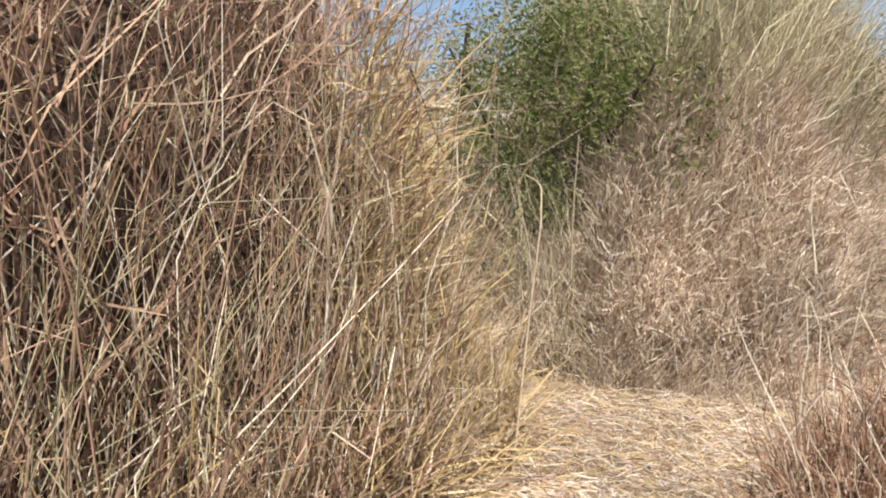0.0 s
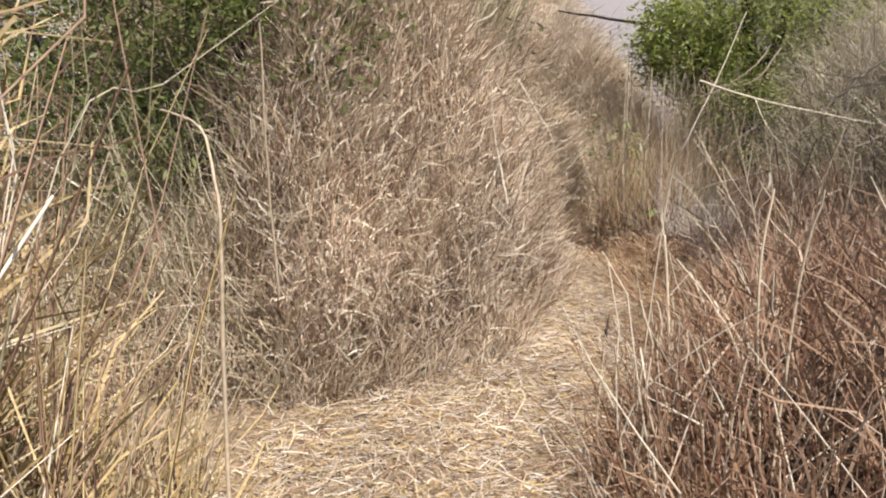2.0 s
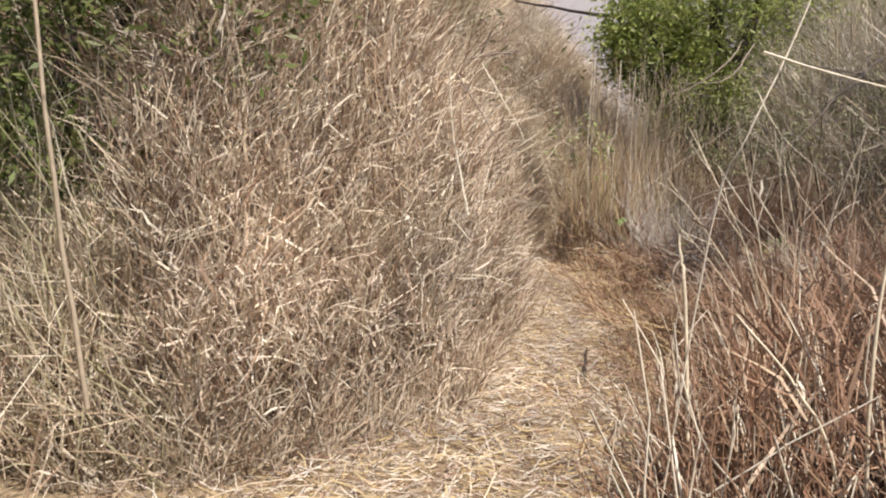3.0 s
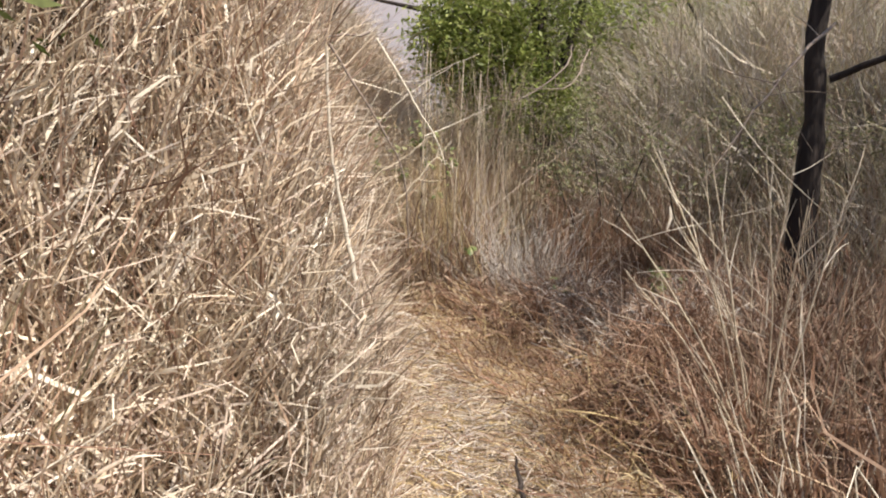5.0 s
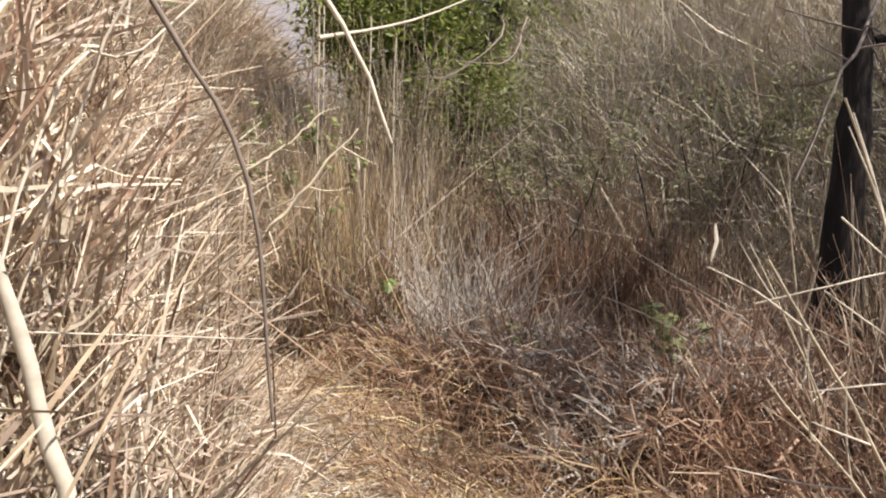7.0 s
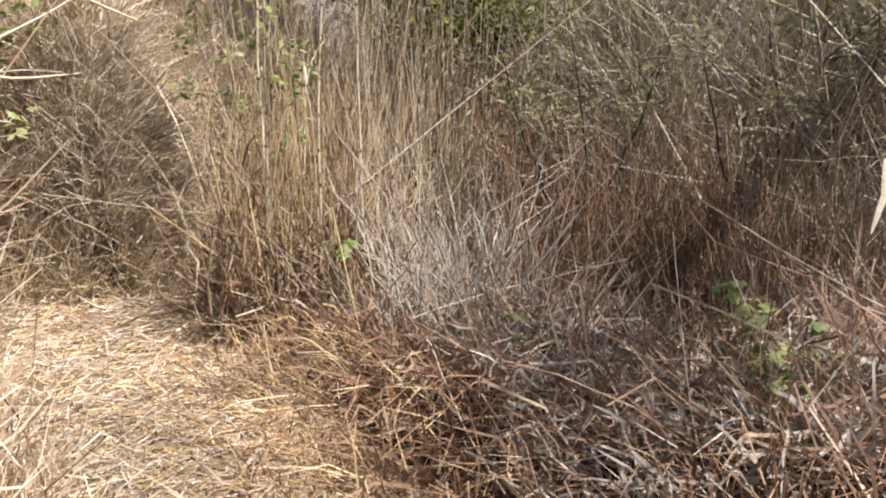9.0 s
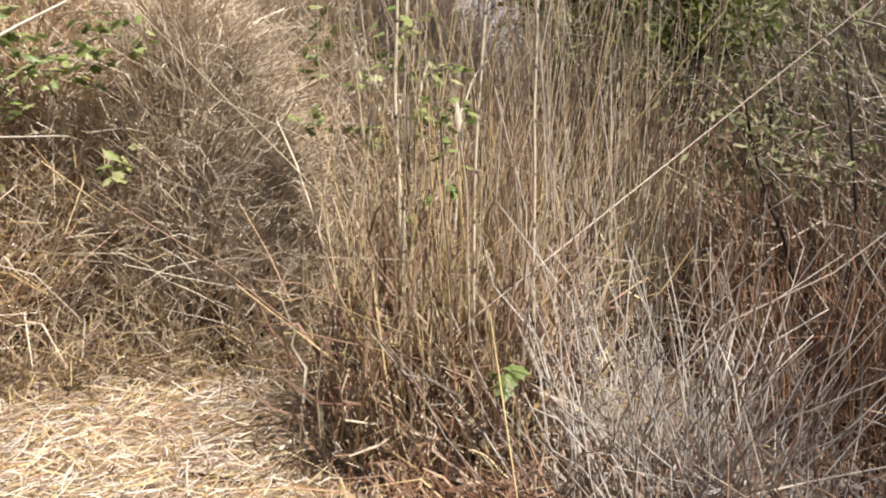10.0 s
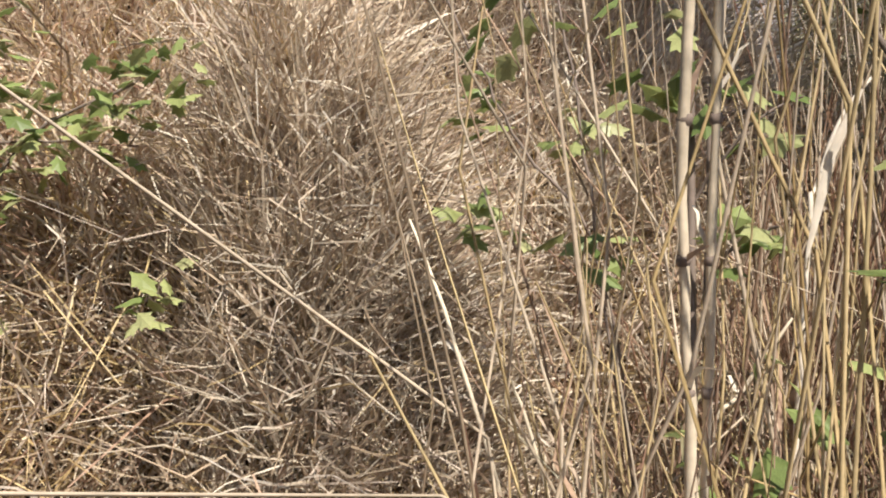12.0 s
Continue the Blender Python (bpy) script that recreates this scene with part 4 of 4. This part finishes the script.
for x, y, h, n in ((2.5, 13.2, 3.9, 9000), (-2.1, 5.9, 3.7, 7000), (3.5, 12.2, 4.2, 9000), (6.0, 11.6, 4.4, 9000), (5.2, 9.8, 3.2, 1600), (-2.5, 14.5, 4.6, 8000), (-3.2, 10.6, 4.6, 8000), (-4.6, 4.9, 4.3, 7000), (4.6, 13.0, 4.4, 8000), (7.4, 10.5, 4.2, 3000), (8.8, 5.4, 4.0, 2500), (8.5, 14.5, 5.0, 6000), (-5.6, 9.5, 4.0, 6000), (-6.4, 5.2, 4.0, 6000)):
    tree("tree", (x, y, 0), "dusty olive-green tree standing behind the brush", [(0, 0, -.1), (.1, 0, 1.2), (-.05, .1, h * .6), (.1, 0, h)], [.13, .1, .07, .03],
         [([(0, 0, 1.4), (.7, -.2, 2.2), (1.3, -.3, 3.2)], .05, .015), ([(0, 0, 1.6), (-.8, -.3, 2.4), (-1.4, -.2, 3.2)], .05, .015)],
         [(n, (0, 0, h * .68), (1.7, 1.3, h * .42), (.05, .13), 120, .26)], LEAF_DULL)


for x, y, z in ((2.3, 8.0, 1.5), (3.2, 7.5, 1.6), (4.2, 6.9, 1.7), (3.0, 8.9, 2.1), (1.9, 8.9, 1.7)):
    tree("shrub", (x, y, 0), "thin grey shrub with sparse dusty leaves in the brush", [(0, 0, -.05), (.05, 0, z * .5), (-.05, .05, z)], [.012, .008, .004], [([(0, 0, .3), (.25, -.1, .9), (.45, -.2, 1.5)], .012, .003), ([(0, 0, .2), (-.3, -.1, .8), (-.5, -.1, 1.4)], .012, .003)],
         [(900, (0, -.1, z * .95), (.8, .5, .5), (.03, .07), 40, .1)], LEAF_DULL, "shrub")


p, z, out = K.points(160, -.2, 2.2, (1.2, 4.6, 7, 12))
n = len(p)
pts = spines(np.column_stack([p, z * rng.uniform(.2, .9, n)]), unit(np.column_stack([out * .5, np.full(n, .5)]) + rng.normal(0, .7, (n, 3))), rng.uniform(.5, 1.5, n), rng.uniform(-.1, .3, n), 4, .2, .02)
stuff("dead_twigs", pts, rng.uniform(.006, .014, n), TWIG, "tangled grey dead twigs in the shaded brush", "twigs", True)
p, z, out = K.points(1500, -.2, 1.6, (1.2, 4.6, 7, 12))
n = len(p)
pts = spines(np.column_stack([p, z * rng.uniform(.2, .9, n)]), unit(np.column_stack([out * .5, np.full(n, .6)]) + rng.normal(0, .6, (n, 3))), rng.uniform(.4, 1.1, n), rng.uniform(-.1, .3, n), 4, .06, .015)
stuff("dead_stems", pts, rng.uniform(.004, .008, n), PALE, "bleached broken stems crossing the shaded brush", "dry stems", True)


def branch(label, r, *points, material=TWIG, reach=.42):
    ob = thing("bare_branch", points[0], label, "branch")
    q = [np.array(p) - np.array(points[0]) for p in points]
    v, f = poly_tube(q, list(np.linspace(r, r * .35, len(q))), 6, 5, .006)
    part("stem", v, f, material, ob)
    for i in range(9):
        a = rng.uniform(.15, .95) * (len(q) - 1)
        k = int(a)
        m = q[k] + (q[k + 1] - q[k]) * (a - k)
        w = unit((q[k + 1] - q[k]) + rng.normal(0, .5, 3)[None])[0]
        v, f = poly_tube([m, m + w * reach * .48, m + w * reach + rng.normal(0, reach * .1, 3)], [r * .35, r * .25, r * .12], 5, 3)
        part("twig", v, f, material, ob)
    return ob


branch("bare grey branch arching over the grass bank", .018, (-2.4, 3.3, 2.55), (-1.9, 3.8, 2.42), (-1.16, 4.18, 2.12), (-.5, 4.7, 2.0), (.0, 5.1, 2.1))
branch("bare pale branch drooping before the green tree", .012, (2.35, 9.3, 2.6), (2.1, 8.6, 2.3), (1.6, 8.2, 1.95), (1.25, 7.9, 1.9))
branch("bare pale branch drooping before the green tree", .010, (2.4, 8.8, 2.5), (2.0, 8.1, 2.05), (1.45, 7.7, 2.0))
branch("bare grey branch over the shaded brush", .014, (3.42, 6.05, 2.4), (2.9, 5.5, 2.15), (2.45, 5.1, 1.85), (2.1, 4.9, 1.5))


# ---- leafy vine at the bend ----
LEAF_PTS = [(0, 0), (.18, .10), (.38, .32), (.48, .21), (.78, .27), (.76, .14), (1.0, 0), (.76, -.14), (.78, -.27), (.48, -.21), (.38, -.32), (.18, -.10)]


def lobed_leaf():
    me = bpy.data.meshes.new("leaf")
    bm = bmesh.new()
    ring = [bm.verts.new((x, y, .10 * x - .25 * abs(y) - .12 * x * x)) for x, y in LEAF_PTS]
    mid = bm.verts.new((.45, 0, .06))
    for a, b in zip(ring, ring[1:] + ring[:1]):
        bm.faces.new((mid, a, b))
    bm.to_mesh(me)
    bm.free()
    me.materials.append(LEAF_BRIGHT)
    return me


LOBED = lobed_leaf()


def vine(at, label, stems, leaf_spots, stem_mat, size=(.05, .10)):
    ob = thing("leafy_vine", at, label, "vine")
    made = []
    o = np.array(at)
    for r, pts in stems:
        v, f = poly_tube([np.array(p) - o for p in pts], list(np.linspace(r, r * .6, len(pts))), 7, 5, .003)
        made.append((part("stem", v, f, stem_mat, ob), np.array(pts)))
    for x, y, z, n, spread in leaf_spots:
        near = min(made, key=lambda m: np.linalg.norm(m[1] - np.array((x, y, z)), axis=1).min())[0]
        for _ in range(round(n * 1.6)):
            le = new("leaf", LOBED)
            le.parent = near
            s = rng.uniform(*size)
            le.matrix_basis = Matrix.LocRotScale(Vector((x, y, z)) - Vector(at) + Vector(np.clip(rng.normal(0, spread, 3), -1.3 * spread, 1.3 * spread)), Euler((rng.normal(0, .5), rng.uniform(-.2, .8), rng.uniform(0, 6.28))), (s, s, s))
    return ob


vine((.54, 7.9, 0), "upright woody stems with green lobed leaves among the reeds",
     [(.009, [(.54, 7.8, -.02), (.53, 7.91, .76), (.54, 8.07, 1.68), (.55, 8.2, 2.5)]), (.008, [(.58, 7.9, -.02), (.56, 8.02, 1.01), (.58, 8.14, 1.69), (.6, 8.2, 2.5)]),
      (.004, [(.56, 8.0, 1.15), (.6, 7.94, 1.24), (.66, 7.92, 1.27)]), (.004, [(.4, 8.2, .0), (.42, 8.2, .7), (.35, 8.2, 1.2), (.22, 8.19, 1.39), (.14, 8.19, 1.56), (.05, 8.2, 1.75)]),
      (.004, [(.42, 8.2, .7), (.34, 8.25, 1.3), (.3, 8.3, 1.6), (.24, 8.35, 1.9)]), (.003, [(.54, 8.0, 1.3), (.62, 7.98, 1.42), (.7, 8.0, 1.46)])],
     [(.62, 7.9, 1.25, 6, .035), (.47, 7.96, 1.48, 4, .03), (.6, 7.98, 1.45, 6, .04), (.1, 8.3, 1.26, 8, .04), (.3, 8.28, 1.41, 6, .04), (.13, 8.34, 1.49, 7, .05), (.35, 8.15, 1.2, 5, .03), (.5, 7.95, 1.62, 5, .05),
      (.68, 7.9, 1.05, 4, .04), (.58, 7.8, .95, 4, .04), (.2, 8.2, 1.65, 5, .05), (.88, 6.95, .6, 5, .03)], TWIG, (.05, .1))
vine((-1.2, 8.35, 0), "sprawling leafy shoot with yellow-green lobed leaves over dead grass",
     [(.007, [(-1.5, 8.2, -.02), (-1.45, 8.3, .8), (-1.3, 8.38, 1.4), (-.91, 8.48, 1.6)]), (.005, [(-1.6, 8.3, 1.4), (-1.3, 8.38, 1.46), (-1.0, 8.42, 1.45)])],
     [(-.91, 8.46, 1.63, 10, .06), (-1.19, 8.35, 1.54, 12, .07), (-1.03, 8.4, 1.45, 10, .06), (-1.19, 8.3, 1.35, 8, .07), (-.83, 8.28, 1.03, 4, .03), (-1.3, 8.3, 1.65, 8, .08), (-1.5, 8.38, 1.45, 14, .08), (-1.27, 8.36, 1.49, 14, .09), (-.9, 8.36, 1.5, 12, .07), (-.72, 8.36, 1.62, 10, .06), (-.8, 8.34, 1.06, 5, .04), (-1.45, 8.3, .9, 6, .06), (-1.3, 8.4, 1.75, 14, .1)], TWIG, (.055, .10))
for x, y, z in ((1.46, 6.22, .42), (2.2, 6.04, .5), (1.96, 5.5, .45), (2.3, 6.33, .5), (2.02, 5.66, .5), (2.1, 5.85, .55), (1.9, 5.35, .4), (2.25, 5.75, .5)):
    vine((x, y, 0), "small green weed sprouting through dead grass", [(.003, [(x, y, -.02), (x + .01, y, z * .6), (x, y + .02, z)])], [(x, y, z, 6, .035), (x + .03, y, z * .8, 6, .045), (x - .03, y + .02, z * .6, 5, .05)], LEAF, (.045, .085))


vine((.72, 7.3, 0), "reddish woody shoot with blue-green lobed leaves in front of the reeds",
     [(.003, [(.74, 7.3, -.02), (.72, 7.26, .6), (.69, 7.2, 1.19), (.68, 7.2, 1.33), (.66, 7.2, 1.42), (.63, 7.22, 1.49), (.62, 7.25, 1.58), (.61, 7.3, 1.75)]), (.003, [(.68, 7.2, 1.33), (.72, 7.2, 1.34), (.78, 7.2, 1.32)]), (.003, [(.66, 7.2, 1.42), (.70, 7.2, 1.44), (.75, 7.2, 1.45)])],
     [(.69, 7.2, 1.43, 4, .018), (.74, 7.2, 1.44, 3, .015), (.67, 7.2, 1.35, 4, .018), (.69, 7.2, 1.21, 7, .022), (.74, 7.2, 1.33, 4, .016), (.78, 7.2, 1.32, 3, .016), (.69, 7.2, 1.28, 4, .02), (.61, 7.2, 1.56, 3, .02)], TWIG, (.03, .055))


def cane(label, r, *points):
    """A pale jointed cane with swollen nodes and a torn sheath at each."""
    ob = thing("jointed_cane", points[0], label, "cane", "jointed canes")
    q = [np.array(p) - np.array(points[0]) for p in points]
    v, f = poly_tube(q, list(np.linspace(r, r * .8, len(q))), 8, 5, .0015)
    stem = part("stem", v, f, STEM, ob, smooth=True)
    for h in np.arange(.18, q[-1][2], .16):
        m = np.array([np.interp(h, [p[2] for p in q], [p[k] for p in q]) for k in range(3)])
        v, f = poly_tube([m - [0, 0, .007], m, m + [0, 0, .007]], [r, r * 1.35, r], 8, 2)
        part("node", v, f, TWIG, stem)
        if rng.uniform() < .7:
            v, f = ribbons(spines(m[None], unit(rng.normal(0, .45, (1, 3)) + np.array([0, 0, 1.0])), np.array([rng.uniform(.06, .16)]), np.array([.3]), 4, .2, .04), np.array([r * 1.5]))
            part("sheath", v, f, PALE if rng.uniform() < .5 else BROWN, stem)
    return ob


cane("pale upright cane with dark nodes among the reeds", .0075, (.54, 7.62, -.02), (.53, 7.6, .99), (.52, 7.6, 1.35), (.53, 7.6, 1.6), (.55, 7.62, 2.3))
cane("pale upright cane with dark nodes among the reeds", .0065, (.53, 7.64, -.02), (.55, 7.6, 1.19), (.56, 7.6, 1.57), (.58, 7.62, 2.3))
cane("pale upright cane with dark nodes among the reeds", .006, (.8, 7.36, -.02), (.79, 7.34, 1.0), (.83, 7.33, 1.8), (.84, 7.33, 2.2))
cane("pale upright cane with dark nodes among the reeds", .0055, (1.0, 7.3, -.02), (.98, 7.28, .8), (.97, 7.27, 1.6), (.99, 7.28, 2.1))


def bleached_sheath(width, *points):
    """A broad papery leaf sheath hanging in the reeds."""
    ob = thing("leaf_sheath", points[0], "broad bleached papery leaf sheath hanging in the reeds", "dead leaf", "bleached sheaths")
    p = np.array([points], float) - np.array(points[0])
    t = np.linspace(0, p.shape[1] - 1, 9)
    q = np.stack([np.interp(t, np.arange(p.shape[1]), p[0, :, k]) for k in range(3)], -1)
    w = width * np.sin(np.linspace(.15, math.pi - .1, 9)) ** .6
    side = np.array([1, .15, 0.0])
    v = np.concatenate([q - side * w[:, None] / 2, q + np.array([0, -.25, 0]) * w[:, None], q + side * w[:, None] / 2])
    i = np.arange(8)
    f = np.concatenate([np.stack([i, i + 9, i + 10, i + 1], -1), np.stack([i + 9, i + 18, i + 19, i + 10], -1)])
    part("blade", v, f, PALE, ob, smooth=True)
    return ob


bleached_sheath(.016, (.735, 7.2, 1.34), (.74, 7.2, 1.29), (.75, 7.2, 1.22))
bleached_sheath(.008, (.65, 7.35, 1.46), (.63, 7.35, 1.41), (.615, 7.35, 1.33))
bleached_sheath(.022, (.02, -1.62, 1.44), (.04, -1.6, 1.36), (.03, -1.58, 1.27))
bleached_sheath(.02, (1.84, 5.1, 1.12), (1.85, 5.1, 1.05), (1.83, 5.1, .97))


def fan_shrub(at, label, spokes):
    """Bleached forked stems fanning out of one root."""
    ob = thing("dead_shrub", at, label, "dead shrub", "bleached fan shrubs")
    o = np.array(at)
    for r, tip in spokes:
        d = np.array(tip) - o
        mid = d * .5 + np.array([0, 0, .06]) + rng.normal(0, .03, 3)
        v, f = poly_tube([np.zeros(3), mid, d], [r, r * .75, r * .4], 6, 5, .003)
        stem = part("stem", v, f, STEM, ob)
        for _ in range(3):
            u = rng.uniform(.4, .9)
            b = (mid * (1 - u) * 2 * u + d * u * u) if u < .5 else mid + (d - mid) * (u - .5) * 2
            w = unit((d + rng.normal(0, .45, 3) * np.linalg.norm(d))[None])[0]
            v, f = poly_tube([b, b + w * .12, b + w * .26 + rng.normal(0, .02, 3)], [r * .5, r * .4, r * .2], 5, 3)
            part("twig", v, f, PALE, stem)
    return ob


fan_shrub((1.75, 3.75, 0), "bleached dead stems fanning out of the shaded grass", [(.006, (1.05, 3.75, 1.2)), (.006, (1.15, 3.7, 1.5)), (.006, (1.4, 3.75, 1.62)), (.007, (1.8, 3.6, 1.25)), (.005, (1.1, 3.8, .95)), (.006, (2.1, 3.7, 1.5)), (.005, (1.3, 3.6, 1.1)), (.005, (1.6, 3.6, 1.5))])
fan_shrub((2.35, 4.9, 0), "bleached dead stems fanning out of the shaded grass", [(.006, (1.7, 4.7, 1.1)), (.006, (1.9, 4.8, 1.4)), (.006, (2.4, 4.7, 1.5)), (.006, (2.8, 4.7, 1.3)), (.005, (1.8, 4.6, .8)), (.005, (2.1, 4.7, 1.25))])
branch("bare bleached branch leaning out of the bank over the footpath", .009, (-.1, 4.95, .85), (.08, 4.9, 1.05), (.16, 4.9, 1.16), (.28, 4.9, 1.29), (.43, 4.92, 1.46), material=STEM, reach=.14)
branch("bare bleached branch leaning out of the bank over the footpath", .008, (-.1, 4.95, 1.2), (.11, 4.92, 1.34), (.2, 4.92, 1.4), (.29, 4.93, 1.48), material=STEM, reach=.14)
reed_stalk(PALE, .003, (-.1, 4.95, 1.38), (.06, 4.93, 1.41), (.16, 4.93, 1.41))


def fallen_twig(label, r, *points):
    ob = thing("fallen_twig", points[0], label, "twig", "twigs on the path")
    v, f = poly_tube([np.array(p) - np.array(points[0]) for p in points], [r * .6, r, r * .9, r * .3][:len(points)] if len(points) == 4 else [r] * len(points), 7, 4, .004)
    part("stem", v, f, BARK, ob)


fallen_twig("dark curved woody stub standing out of the path edge", .012, (.64, 3.24, .0), (.61, 3.4, .05), (.6, 3.55, .1), (.61, 3.67, .16))
fallen_twig("dark dead twig lying on the footpath", .012, (-.22, 7.42, .02), (-.1, 7.36, .03), (.02, 7.34, .02), (.1, 7.36, .02))
fallen_twig("dark dead twig lying on the footpath", .012, (.15, 6.16, .02), (.3, 6.2, .03), (.42, 6.24, .03), (.54, 6.23, .02))

# ---- distance ----
hx = np.linspace(-170, 170, 90)
hy = np.linspace(120, 200, 14)
HX, HY = np.meshgrid(hx, hy, indexing="ij")
prof = np.sin(np.clip((HY - 120) / 80, 0, 1) * math.pi * .5) ** .7
HZ = prof * (41 + 4 * np.sin(HX * .031 + 1.0) + 3 * np.sin(HX * .11) + 1.2 * np.sin(HX * .37 + HY * .2)) - 1
hi_ = np.arange(HX.size).reshape(HX.shape)
hill = mesh_object("backdrop", np.column_stack([HX.ravel(), HY.ravel(), HZ.ravel()]), np.stack([hi_[:-1, :-1], hi_[1:, :-1], hi_[1:, 1:], hi_[:-1, 1:]], -1).reshape(-1, 4), HILL, smooth=True)
tagged(hill, "bare greyish-pink hill in the distance", "hill", "", "structure")
